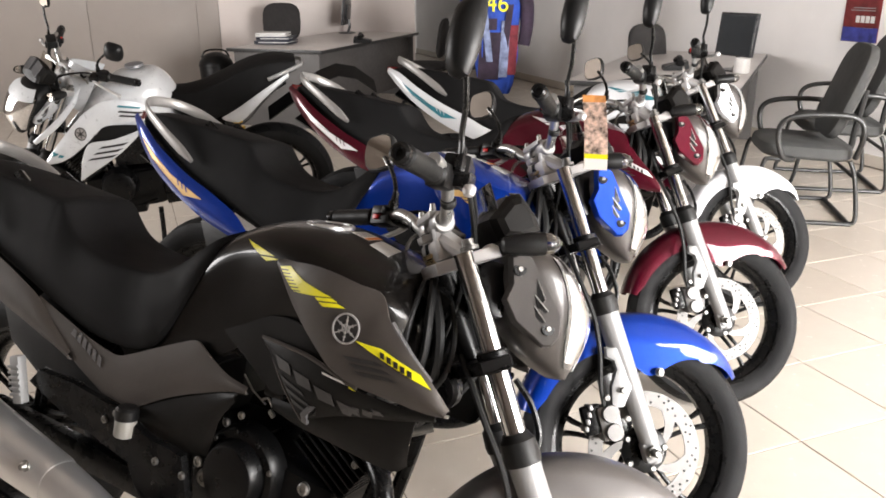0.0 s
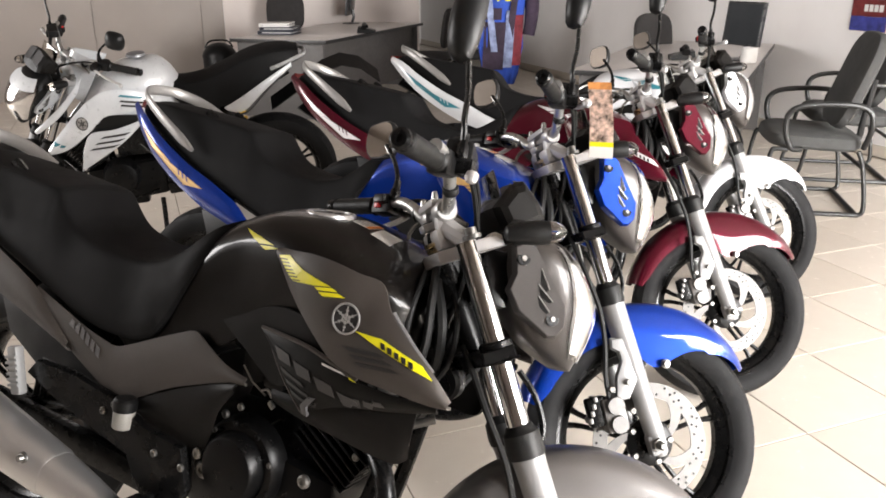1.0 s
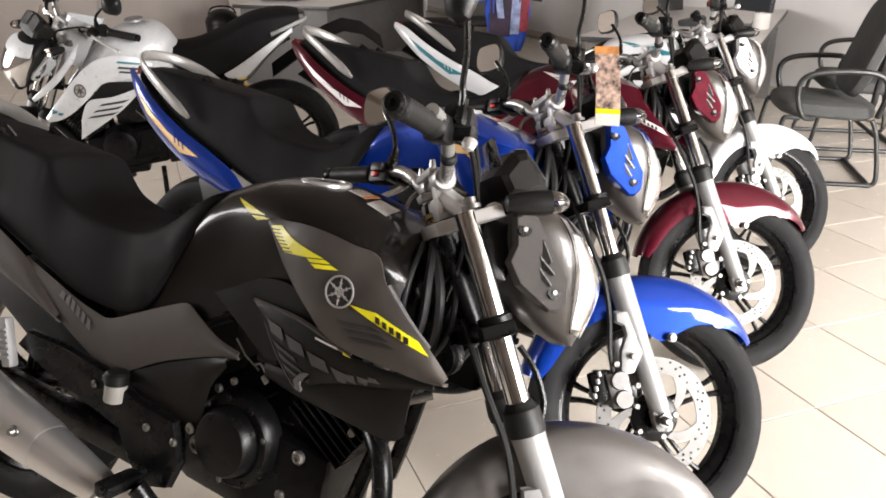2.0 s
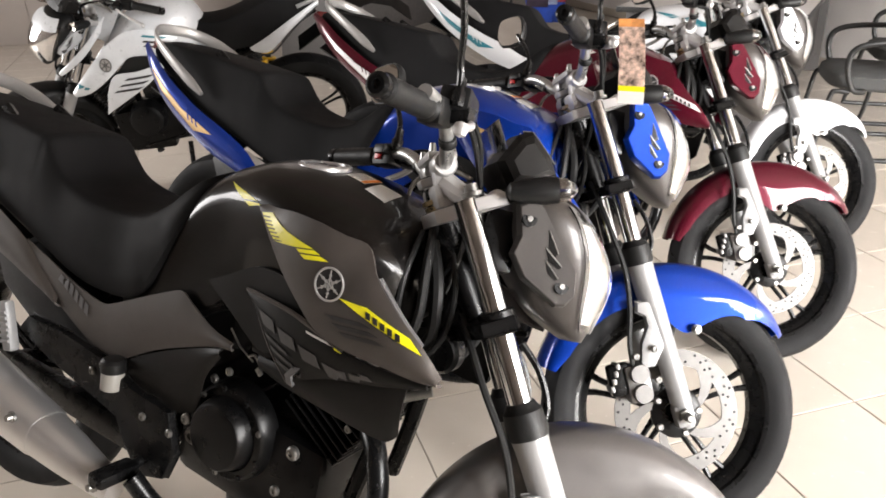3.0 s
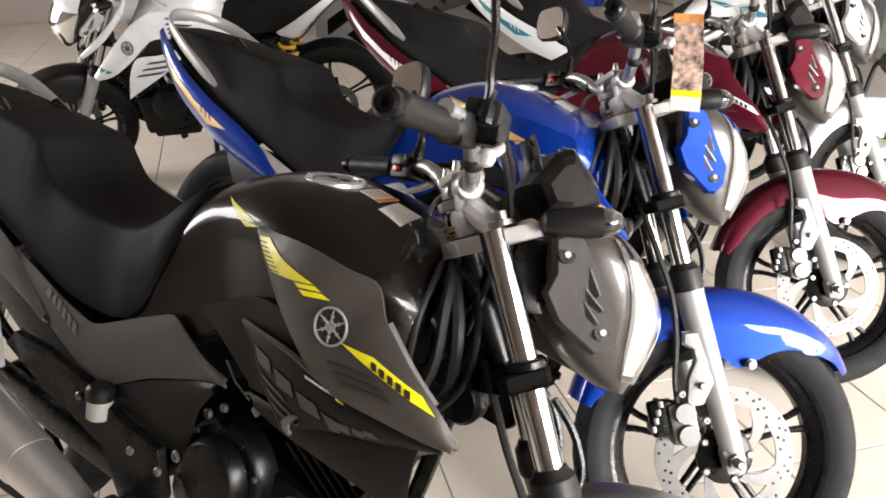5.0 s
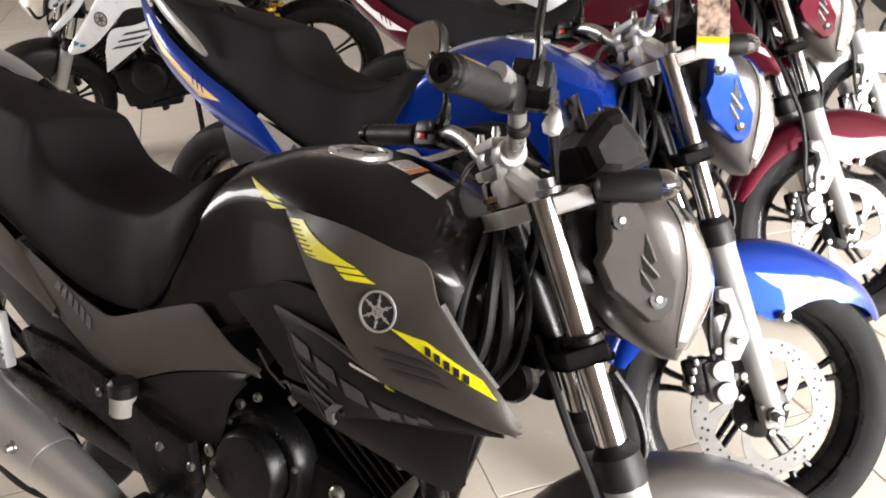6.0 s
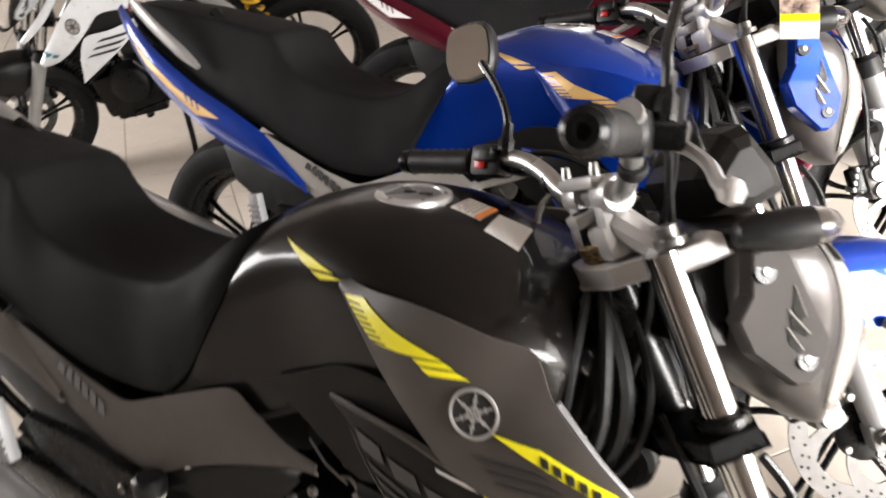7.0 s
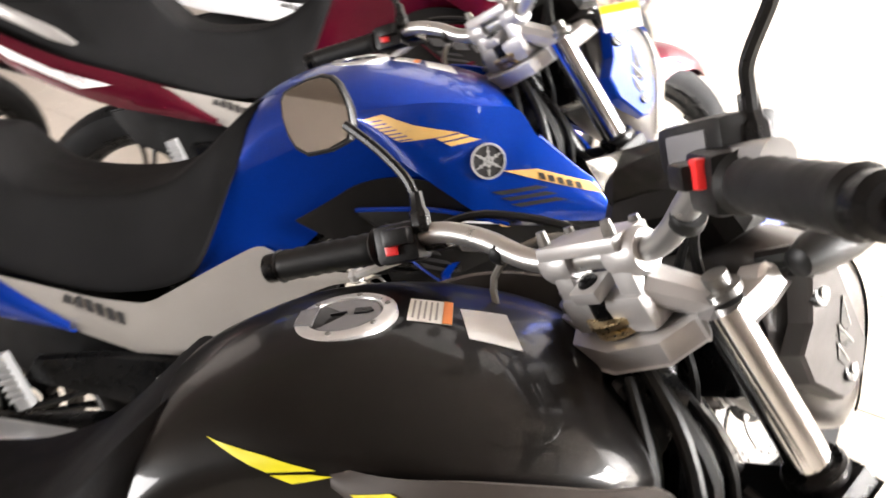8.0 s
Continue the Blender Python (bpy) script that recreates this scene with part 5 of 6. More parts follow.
WINE_LOOK = dict(tank=WINE, shroud=WINE, edge=WINE, edge2=WINE, accent=SILVER_FOIL, dark=DARK_FOIL, graphic=DARK_PLASTIC, ghost=GHOST, under=DARK_PLASTIC, scoop=DARK_PLASTIC, side=BEIGE_GREY, side_mark=DARK_FOIL,
                 tail=WINE, fender=WINE, mask=SHELL_GREY, cover=WINE)
WHITE_LOOK = dict(tank=PEARL_WHITE, shroud=PEARL_WHITE, edge=PEARL_WHITE, edge2=PEARL_WHITE, accent=TEAL, dark=DARK_FOIL, graphic=PEARL_WHITE, ghost=TEAL, under=DARK_PLASTIC, scoop=PEARL_WHITE, side=PEARL_WHITE, side_mark=DARK_FOIL,
                  tail=PEARL_WHITE, fender=PEARL_WHITE, mask=SHELL_GREY, cover=PEARL_WHITE, spring=True)

motorcycle("motorcycle", BLACK_LOOK, standing(-0.004, -0.743, 2.0, 14.0), 34.5, 43.5, "matt graphite and gloss black motorcycle with yellow stripes")
blue_bike = motorcycle("motorcycle", BLUE_LOOK, standing(-0.088, -0.058, 1.2, 12.8), 36.0, 45.5, "metallic blue motorcycle with gold stripes on its stand")
motorcycle("motorcycle", WINE_LOOK, standing(-0.084, 0.836, 5.3, 12.3), 27.0, 30.5, "wine red motorcycle with silver stripes")
motorcycle("motorcycle", WHITE_LOOK, standing(-0.12, 1.79, 12.3, 13.1), 28.0, 33.5, "pearl white motorcycle with teal stripes")

# ---------------------------------------------------------------- room
WALL_WHITE = material("white_wall_paint", (0.88, 0.86, 0.85), 0.7, vary=0.04, scale=1.5, grain=0.15, grain_scale=120)
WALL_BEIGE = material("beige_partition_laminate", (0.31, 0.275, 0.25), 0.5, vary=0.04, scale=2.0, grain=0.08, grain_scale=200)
# paler laminate with the stronger light near the desk put into its colour
WALL_PALE_LIT = material("pale_lit_partition_laminate", (0.62, 0.56, 0.53), 0.5, vary=0.04, scale=2.0, grain=0.08, grain_scale=200)
# for walls out of view, darkened so glossy paint mirrors less light
WALL_SHADE = material("darkened_brown_wall", (0.20, 0.17, 0.15), 0.7, vary=0.06, scale=1.5, grain=0.15, grain_scale=120)
# unseen ceiling: colour darkened to cut bounce and its reflection in the tanks
CEILING_DARKENED = material("darkened_beige_ceiling", (0.15, 0.125, 0.108), 0.8, vary=0.03, scale=1.2)
GROUT = material("tile_grout", (0.24, 0.20, 0.16), 0.85, vary=0.2, scale=40)
TILE = floor_material()
ASPHALT = material("street_asphalt", (0.06, 0.06, 0.06), 0.9, vary=0.2, grain=0.5, grain_scale=60)
ALUMINIUM = material("window_aluminium", (0.55, 0.55, 0.55), 0.35, 0.8)
PANE = glass("window_glass")


def slab(name, a0, a1, b0, b1, z0, z1, mat, bevel=0.0):
    """A block along the room's axes."""
    m = Matrix((E1, E2, Vector((0, 0, 1)))).transposed().to_4x4()
    m.translation = room((a0 + a1) / 2, (b0 + b1) / 2, (z0 + z1) / 2)
    return part(name, box(a1 - a0, b1 - b0, z1 - z0, bevel, m), mat)


T = 0.2
tagged(slab("ceiling", ROOM_A0 - T, ROOM_A1 + T, ROOM_B0 - T, ROOM_B1 + T, ROOM_H, ROOM_H + 0.2, CEILING_DARKENED), "unseen beige ceiling, darkened to hold back bounce light", "ceiling", kind="structure")
tagged(slab("wall_east", ROOM_A0 - T, ROOM_A1 + T, ROOM_B1, ROOM_B1 + T, 0, ROOM_H, WALL_WHITE), "white painted wall with a poster", "wall", kind="structure")
tagged(slab("wall_north", ROOM_A0 - T, ROOM_A0, ROOM_B0, ROOM_B1, 0, ROOM_H, WALL_WHITE), "white painted end wall", "wall", kind="structure")
tagged(slab("baseboard", ROOM_A0, ROOM_A1, ROOM_B1 - 0.012, ROOM_B1, 0.004, 0.09, TILE), "low tiled baseboard along the wall", "baseboard", kind="structure")


def wall_with_window(name, fixed, lo, hi, along_a, w0, w1, z0, z1, out):
    """A wall with one wide opening, its frame, mullions and panes; out is the outward side."""
    t0, t1 = (fixed, fixed + T) if out > 0 else (fixed - T, fixed)

    m = Matrix((E1, E2, Vector((0, 0, 1)))).transposed().to_4x4()

    def blk(p0, p1, q0, q1, za, zb):
        a0, a1, b0, b1 = (p0, p1, q0, q1) if along_a else (q0, q1, p0, p1)
        mm = m.copy()
        mm.translation = room((a0 + a1) / 2, (b0 + b1) / 2, (za + zb) / 2)
        return box(a1 - a0, b1 - b0, zb - za, 0, mm)
    geos = [blk(lo, w0, t0, t1, 0, ROOM_H), blk(w1, hi, t0, t1, 0, ROOM_H), blk(w0, w1, t0, t1, z1, ROOM_H)]
    if z0 > 0.02:
        geos.append(blk(w0, w1, t0, t1, 0, z0))
    tagged(part(name, joined(*geos), WALL_SHADE), "unseen brown wall with a wide window, darkened to dim reflections", "wall", kind="structure")
    mid = (t0 + t1) / 2
    win = tagged(new(name.replace("wall_", "window_")), "assumed wide aluminium framed window, out of view", "window", kind="structure")
    n = max(2, round((w1 - w0) / 1.5))
    for k in range(n + 1):
        p = w0 + (w1 - w0) * k / n
        p = min(max(p, w0 + 0.03), w1 - 0.03)
        part("mullion", blk(p - 0.025, p + 0.025, mid - 0.03, mid + 0.03, z0 + 0.05, z1 - 0.05), ALUMINIUM, win)
    part("window_frame", joined(blk(w0, w1, mid - 0.035, mid + 0.035, z0, z0 + 0.05), blk(w0, w1, mid - 0.035, mid + 0.035, z1 - 0.05, z1)), ALUMINIUM, win)
    for k in range(n):
        p0, p1 = w0 + (w1 - w0) * k / n + 0.055, w0 + (w1 - w0) * (k + 1) / n - 0.055
        pane = part("pane", blk(p0, p1, mid - 0.004, mid + 0.004, z0 + 0.05, z1 - 0.05), PANE, win)
        pane.visible_shadow = False


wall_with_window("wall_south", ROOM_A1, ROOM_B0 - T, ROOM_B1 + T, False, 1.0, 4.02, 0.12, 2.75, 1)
# the opening in the west wall is invented to go with the side fill
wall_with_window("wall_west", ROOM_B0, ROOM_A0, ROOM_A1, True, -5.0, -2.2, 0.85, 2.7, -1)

# floor: grout bed, and tiles laid square to the room
PITCH, GAP = 0.42, 0.004
A_PHASE, B_PHASE = -0.262, 0.746
bed = tagged(slab("floor", ROOM_A0 - T, ROOM_A1 + T, ROOM_B0 - T, ROOM_B1 + T, -0.15, -0.003, GROUT), "beige glazed floor tiles with brown joints", "floor", kind="structure")
tagged(part("ground", ([(-60, -60, -0.16), (60, -60, -0.16), (60, 60, -0.16), (-60, 60, -0.16)], [(0, 1, 2, 3)]), ASPHALT), "grey asphalt outside the shop", "ground", kind="structure")

# partition of beige panels behind the desk
P_A = -8.6
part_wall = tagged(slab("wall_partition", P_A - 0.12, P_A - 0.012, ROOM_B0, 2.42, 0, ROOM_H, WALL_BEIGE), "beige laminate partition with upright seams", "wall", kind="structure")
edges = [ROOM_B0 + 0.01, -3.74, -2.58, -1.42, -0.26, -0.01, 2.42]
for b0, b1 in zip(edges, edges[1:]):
    # the last panel carries that local brightness in its colour
    p = slab("panel", P_A - 0.012, P_A, b0 + 0.004, b1 - 0.004, 0.004, ROOM_H - 0.004, WALL_PALE_LIT if b1 > 2 else WALL_BEIGE, 0.002)
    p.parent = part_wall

# ---------------------------------------------------------------- furniture
DESK_TOP = material("grey_laminate_worktop", (0.60, 0.57, 0.55), 0.4, vary=0.06, grain=0.1)
DESK_DARK = material("dark_desk_panel", (0.075, 0.07, 0.068), 0.5, vary=0.1)
CHAIR_CLOTH = material("charcoal_woven_cloth", (0.055, 0.056, 0.055), 0.9, vary=0.12, grain=0.6, grain_scale=350)
OFFICE_CLOTH = material("black_office_cloth", (0.022, 0.020, 0.020), 0.9, vary=0.15, grain=0.6, grain_scale=350)
CHAIR_FRAME = material("black_powder_coat", (0.016, 0.016, 0.016), 0.38)
SCREEN_BLACK = material("dark_screen_plastic", (0.03, 0.03, 0.033), 0.3)
PAPER = material("white_paper", (0.72, 0.71, 0.69), 0.7)
FOLDER = material("dark_blue_folder", (0.02, 0.022, 0.035), 0.5)


def desk(corner, heading, length, depth, label, z=0.75):
    """Desk with its right-hand near corner at the given place, running along its heading."""
    thing = tagged(new("desk"), label, "desk")
    thing.matrix_basis = pose(corner[0], corner[1], 0, 0, 0, heading)
    part("worktop", box(length, depth, 0.03, 0.008, pose(length / 2, depth / 2, z - 0.015)), DESK_TOP, thing, "grey laminate worktop with dark edge")
    part("edge_band", joined(box(length + 0.004, 0.008, 0.032, 0.003, pose(length / 2, -0.002, z - 0.016)), box(0.008, depth, 0.032, 0.003, pose(-0.002, depth / 2, z - 0.016))), CHAIR_FRAME, thing)
    part("modesty_panel", box(length - 0.12, 0.018, 0.58, 0.002, pose(length / 2, 0.12, 0.43)), DESK_DARK, thing)
    for x in (0.06, length - 0.06):
        part("side_panel", box(0.025, depth - 0.1, z - 0.035, 0.002, pose(x, depth / 2, (z - 0.03) / 2 + 0.001)), DESK_DARK, thing)
    return thing


desk((-4.35, 4.30), 101, 2.6, 1.02, "long grey office desk with a dark panel")
desk((-0.47, 3.40), 95, 2.45, 1.1, "grey office desk against the white wall")


def visitor_chair(x, y, heading, label, s=1.0):
    """Cantilever visitor chair: sled tube, looped arms, padded seat and back. It faces its own +x."""
    thing = tagged(new("visitor_chair"), label, "chair", "visitor chairs")
    thing.matrix_basis = pose(x, y, 0, 0, 0, heading) @ Matrix.Scale(s, 4)
    for k in (1, -1):
        yy = k * 0.27
        sled = [(-0.20, yy, 0.36), (-0.235, yy, 0.27), (-0.27, yy, 0.06), (-0.25, yy, 0.015), (-0.20, yy, 0.013), (0.24, yy, 0.013), (0.285, yy, 0.03), (0.27, yy, 0.10), (0.235, yy, 0.33), (0.21, yy, 0.36), (0.15, yy, 0.355)]
        part("sled_leg", tube(sled, 0.0125, 10, 4), CHAIR_FRAME, thing)
        arm = [(-0.23, k * 0.24, 0.37), (-0.24, k * 0.29, 0.48), (-0.22, k * 0.30, 0.57), (-0.13, k * 0.30, 0.605), (0.08, k * 0.30, 0.60), (0.17, k * 0.30, 0.56), (0.18, k * 0.295, 0.47), (0.14, k * 0.28, 0.37), (0.08, k * 0.25, 0.355)]
        part("armrest", tube(arm, 0.015, 10, 4), CHAIR_FRAME, thing, "black looped armrest")
    part("cross_bar", rod((-0.235, -0.27, 0.27), (-0.235, 0.27, 0.27), 0.011), CHAIR_FRAME, thing)
    part("cross_bar", rod((-0.24, -0.27, 0.0135), (-0.24, 0.27, 0.0135), 0.0125), CHAIR_FRAME, thing)

    def pad(w, d, h, m):
        rings = []
        for t, k in ((0, 0.90), (0.2, 0.99), (0.5, 1.0), (0.8, 0.97), (1, 0.86)):
            ring = []
            for i in range(28):
                a = 2 * math.pi * i / 28
                c, q = math.cos(a), math.sin(a)
                ring.append(m @ Vector((w * k * math.copysign(abs(c) ** 0.5, c), d * k * math.copysign(abs(q) ** 0.5, q), h * t)))
            rings.append(ring)
        return loft(rings)
    part("seat", pad(0.25, 0.25, 0.085, pose(0, 0, 0.350, 0, -3)), CHAIR_CLOTH, thing, "charcoal cloth seat pad")
    part("backrest", pad(0.265, 0.225, 0.07, pose(-0.225, 0, 0.690, 0, 72)), CHAIR_CLOTH, thing, "charcoal cloth backrest")
    part("back_support", tube([(-0.10, 0, 0.35), (-0.25, 0, 0.36), (-0.275, 0, 0.48), (-0.300, 0, 0.70)], 0.018, 8, 4), CHAIR_FRAME, thing)
    return thing


visitor_chair(-0.11, 3.53, 198, "charcoal cloth visitor chair with black looped arms", 1.08)
visitor_chair(0.02, 4.45, 197, "charcoal cloth visitor chair beside another by the wall", 1.08)


def office_chair(x, y, heading, label, top=1.0):
    thing = tagged(new("office_chair"), label, "chair", "office chairs")
    thing.matrix_basis = pose(x, y, 0, 0, 0, heading)
    for k in range(5):
        a = radians(72 * k)
        leg = part("base_leg", tube([(0, 0, 0.09), (0.16 * math.cos(a), 0.16 * math.sin(a), 0.085), (0.27 * math.cos(a), 0.27 * math.sin(a), 0.062)], lambda s: 0.02 - 0.006 * s, 8), CHAIR_FRAME, thing)
        part("castor", lathe([(0, -0.02), (0.026, -0.02), (0.029, -0.012), (0.029, 0.012), (0.026, 0.02), (0, 0.02)], 16, "y", (0.27 * math.cos(a), 0.27 * math.sin(a), 0.03)), CHAIR_FRAME, leg)
    part("gas_column", stepped((0, 0, 0.08), (0, 0, 0.43), ((0, 0.03), (0.5, 0.03), (0.52, 0.016), (1, 0.016)), 14), CHAIR_FRAME, thing)

    def pad(w, d, h, m):
        rings = []
        for t, k in ((0, 0.88), (0.25, 0.99), (0.5, 1.0), (0.8, 0.96), (1, 0.84)):
            rings.append([m @ Vector((w * k * math.copysign(abs(math.cos(2 * math.pi * i / 24)) ** 0.6, math.cos(2 * math.pi * i / 24)), d * k * math.copysign(abs(math.sin(2 * math.pi * i / 24)) ** 0.6, math.sin(2 * math.pi * i / 24)), h * t)) for i in range(24)])
        return loft(rings)
    part("seat", pad(0.23, 0.235, 0.075, pose(0, 0, 0.43)), OFFICE_CLOTH, thing)
    part("backrest", pad(0.21, 0.215, 0.06, pose(-0.22, 0, top - 0.22, 0, 82)), OFFICE_CLOTH, thing)
    part("back_bar", tube([(-0.05, 0, 0.42), (-0.24, 0, 0.44), (-0.27, 0, 0.6), (-0.265, 0, top - 0.2)], 0.016, 8, 4), CHAIR_FRAME, thing)
    return thing


def monitor(x, y, z, heading, w, h, label):
    thing = tagged(new("monitor"), label, "monitor")
    thing.matrix_basis = pose(x, y, z, 0, 0, heading)
    part("screen", joined(box(0.03, w, h, 0.006, pose(0, 0, 0.10 + h / 2, 0, -6)), box(0.03, w * 0.6, h * 0.6, 0.012, pose(-0.022, 0, 0.10 + h / 2, 0, -6))), SCREEN_BLACK, thing)
    part("screen_face", box(0.002, w - 0.03, h - 0.03, 0, pose(0.016, 0, 0.10 + h / 2, 0, -6)), material("dim_screen_glass", (0.035, 0.04, 0.045), 0.12), thing)
    part("stand_neck", tube([(-0.02, 0, 0.16), (-0.035, 0, 0.08), (-0.01, 0, 0.012)], 0.016, 8, 3), SCREEN_BLACK, thing)
    part("stand_foot", lathe([(0, 0.016), (0.06, 0.014), (0.10, 0.008), (0.105, 0.0), (0, 0.0)], 28, "z"), SCREEN_BLACK, thing)
    return thing


office_chair(-5.75, 5.35, -60, "black office chair behind the desk", 1.13)
office_chair(-4.21, 5.95, 200, "dark grey office chair by the desk", 0.98)
office_chair(-3.95, 6.30, 205, "dark grey office chair beside another chair", 1.0)
office_chair(-1.42, 5.2, -30, "dark grey office chair behind the far desk", 1.02)
monitor(-5.55, 6.35, 0.75, -155, 0.42, 0.30, "dark flat monitor on a round foot")
monitor(-0.70, 4.40, 0.75, 238, 0.33, 0.30, "dark flat monitor seen from behind")


def paper_stack(x, y, z, heading):
    for k, (dx, dz, w, mat, nm) in enumerate(((0, 0.02, 0.36, FOLDER, "folder"), (0.01, 0.058, 0.34, FOLDER, "folder"), (-0.03, 0.094, 0.30, PAPER, "paper_pad"))):
        t = tagged(new(nm), ("dark blue ring binder lying on the desk" if mat is FOLDER else "stack of white paper on binders"), "folder" if mat is FOLDER else "paper")
        t.matrix_basis = pose(x + dx, y, z, 0, 0, heading + 4 * k)
        part("cover", joined(box(w, 0.28, 0.012, 0.002, pose(0, 0, dz - 0.012)), box(w, 0.28, 0.012, 0.002, pose(0, 0, dz + 0.012)), box(0.012, 0.28, 0.034, 0.003, pose(-w / 2, 0, dz))), mat, t)
        part("page_block", box(w - 0.06, 0.22, 0.013, 0.001, pose(0.0, 0, dz)), PAPER, t)


paper_stack(-5.25, 4.72, 0.752, 20)


def telephone(x, y, z, heading):
    t = tagged(new("telephone"), "dark desk telephone with its handset", "telephone")
    t.matrix_basis = pose(x, y, z, 0, 0, heading)
    part("base", loft([[Vector((px, py, pz)) for px, py in ((-0.09, -0.08), (0.09, -0.08), (0.09, 0.08), (-0.09, 0.08))] for pz in (0.0, 0.02)] + [[Vector((px, py, 0.02 + (0.045 if px < 0 else 0.008))) for px, py in ((-0.08, -0.075), (0.085, -0.075), (0.085, 0.075), (-0.08, 0.075))]]), BLACK_PLASTIC, t)
    part("handset", tube([(-0.02, -0.10, 0.055), (-0.025, -0.05, 0.082), (-0.025, 0.05, 0.082), (-0.02, 0.10, 0.055)], lambda s: 0.018 + 0.012 * abs(2 * s - 1) ** 3, 10, 4), BLACK_PLASTIC, t)


telephone(-4.55, 5.25, 0.752, 30)
telephone(-1.08, 4.25, 0.752, 200)

cup = tagged(new("pen_pot"), "white round pot on the desk", "pot")
cup.matrix_basis = pose(-0.62, 4.25, 0.752)
part("pot", lathe([(0, 0.0), (0.05, 0.0), (0.055, 0.01), (0.055, 0.10), (0.05, 0.10), (0.048, 0.012), (0, 0.012)], 28, "z"), PAPER, cup)

# poster on the white wall
POSTER_RED = material("dark_red_print", (0.16, 0.022, 0.022), 0.4, vary=0.5, scale=9)
POSTER_BLUE = material("blue_print", (0.05, 0.06, 0.30), 0.4, vary=0.5, scale=14)
poster = tagged(new("poster"), "dark red and blue printed poster on white wall", "poster")


def on_wall(a0, a1, z0, z1, out, thick):
    m = Matrix((E1, E2, Vector((0, 0, 1)))).transposed().to_4x4()
    m.translation = room((a0 + a1) / 2, ROOM_B1 - out - thick / 2, (z0 + z1) / 2)
    return box(a1 - a0, thick, z1 - z0, 0, m)


part("sheet", on_wall(-3.480, -3.150, 0.912, 1.38, 0.001, 0.003), POSTER_RED, poster)
part("lower_print", on_wall(-3.478, -3.152, 0.914, 1.02, 0.0045, 0.001), POSTER_BLUE, poster)
for k, (a0, a1, z0, z1) in enumerate(((-3.40, -3.20, 1.16, 1.166), (-3.42, -3.20, 1.142, 1.148), (-3.36, -3.20, 1.015, 1.02))):
    part("text_bar", on_wall(a0, a1, z0, z1, 0.0045, 0.001), PRINT_GREY, poster)
for k in range(4):
    part("logo_bar", on_wall(-3.365 + 0.045 * k, -3.330 + 0.045 * k, 1.055, 1.105, 0.0045, 0.001), WHITE_MARK, poster)

# riding jersey on a display stand
JERSEY_BLUE = material("blue_jersey_cloth", (0.02, 0.07, 0.42), 0.8, vary=0.35, scale=7, grain=0.4)
JERSEY_DARK = material("dark_jersey_cloth", (0.03, 0.018, 0.035), 0.85, vary=0.5, scale=9, grain=0.4)
JERSEY_PALE = material("pale_blue_jersey_cloth", (0.20, 0.24, 0.38), 0.85, vary=0.5, scale=16, grain=0.4)
JERSEY_RED = material("dark_red_jersey_cloth", (0.16, 0.02, 0.03), 0.85, vary=0.5, scale=12, grain=0.4)
stand = tagged(new("jersey_stand"), "blue riding jersey with yellow number on a stand", "jersey")
stand.matrix_basis = pose(-2.92, 5.05, 0, 0, 0, -62)
part("post", joined(rod((0, 0, 0.02), (0, 0, 0.75), 0.014), lathe([(0, 0.03), (0.12, 0.026), (0.18, 0.01), (0.18, 0.0), (0, 0.0)], 28, "z")), CHAIR_FRAME, stand)
rings = []
for z, w, d in ((0.36, 0.13, 0.05), (0.46, 0.165, 0.07), (0.62, 0.19, 0.085), (0.70, 0.205, 0.095), (0.85, 0.20, 0.10), (1.0, 0.21, 0.105), (1.15, 0.225, 0.11), (1.26, 0.22, 0.10), (1.33, 0.17, 0.085), (1.37, 0.08, 0.06), (1.39, 0.06, 0.055)):
    rings.append([Vector((d * math.cos(2 * math.pi * i / 28) + 0.012 * math.sin(i * 2.3 + z * 9), w * math.sin(2 * math.pi * i / 28), z)) for i in range(28)])
jersey = part("jersey", loft(rings), JERSEY_BLUE, stand)
for s in (1, -1):
    part("sleeve", tube([(0, s * 0.19, 1.30), (0.01, s * 0.265, 1.18), (0.02, s * 0.275, 0.98), (0.03, s * 0.25, 0.80)], lambda q: 0.075 - 0.02 * q, 14, 4), JERSEY_DARK if s > 0 else JERSEY_BLUE, jersey)
    part("side_stripe", sheet([[Vector((0.113 + 0.002 * i, s * (0.03 + 0.06 * j + 0.012 * i), 0.66 + 0.1 * i)) for j in (0, 0.5, 1)] for i in range(6)], 0.004, s > 0), JERSEY_DARK if s > 0 else JERSEY_PALE, jersey)
for k, (z0, z1, y0, y1, mt) in enumerate(((0.50, 0.92, -0.17, 0.02, JERSEY_DARK), (0.52, 1.02, 0.02, 0.10, JERSEY_PALE), (0.54, 0.98, 0.10, 0.18, JERSEY_RED), (0.94, 1.04, -0.18, 0.0, JERSEY_DARK))):
    part("cloth_panel", sheet([[Vector((0.116 * math.sqrt(max(0.05, 1 - (y / 0.225) ** 2)) + 0.010 * math.sin(9 * z + 14 * y), y + 0.05 * (z - z0), z)) for z in [z0 + (z1 - z0) * q / 8 for q in range(9)]] for y in [y0 + (y1 - y0) * p / 8 for p in range(9)]], 0.003), mt, jersey)
num = bpy.data.curves.new("number", "FONT")
num.body, num.size, num.extrude, num.align_x = "46", 0.21, 0.002, "CENTER"
tmp = bpy.data.objects.new("number", num)
me = bpy.data.meshes.new_from_object(tmp)
bpy.data.objects.remove(tmp)
me.materials.append(YELLOW)
number = new("chest_number", me)
number.parent = jersey
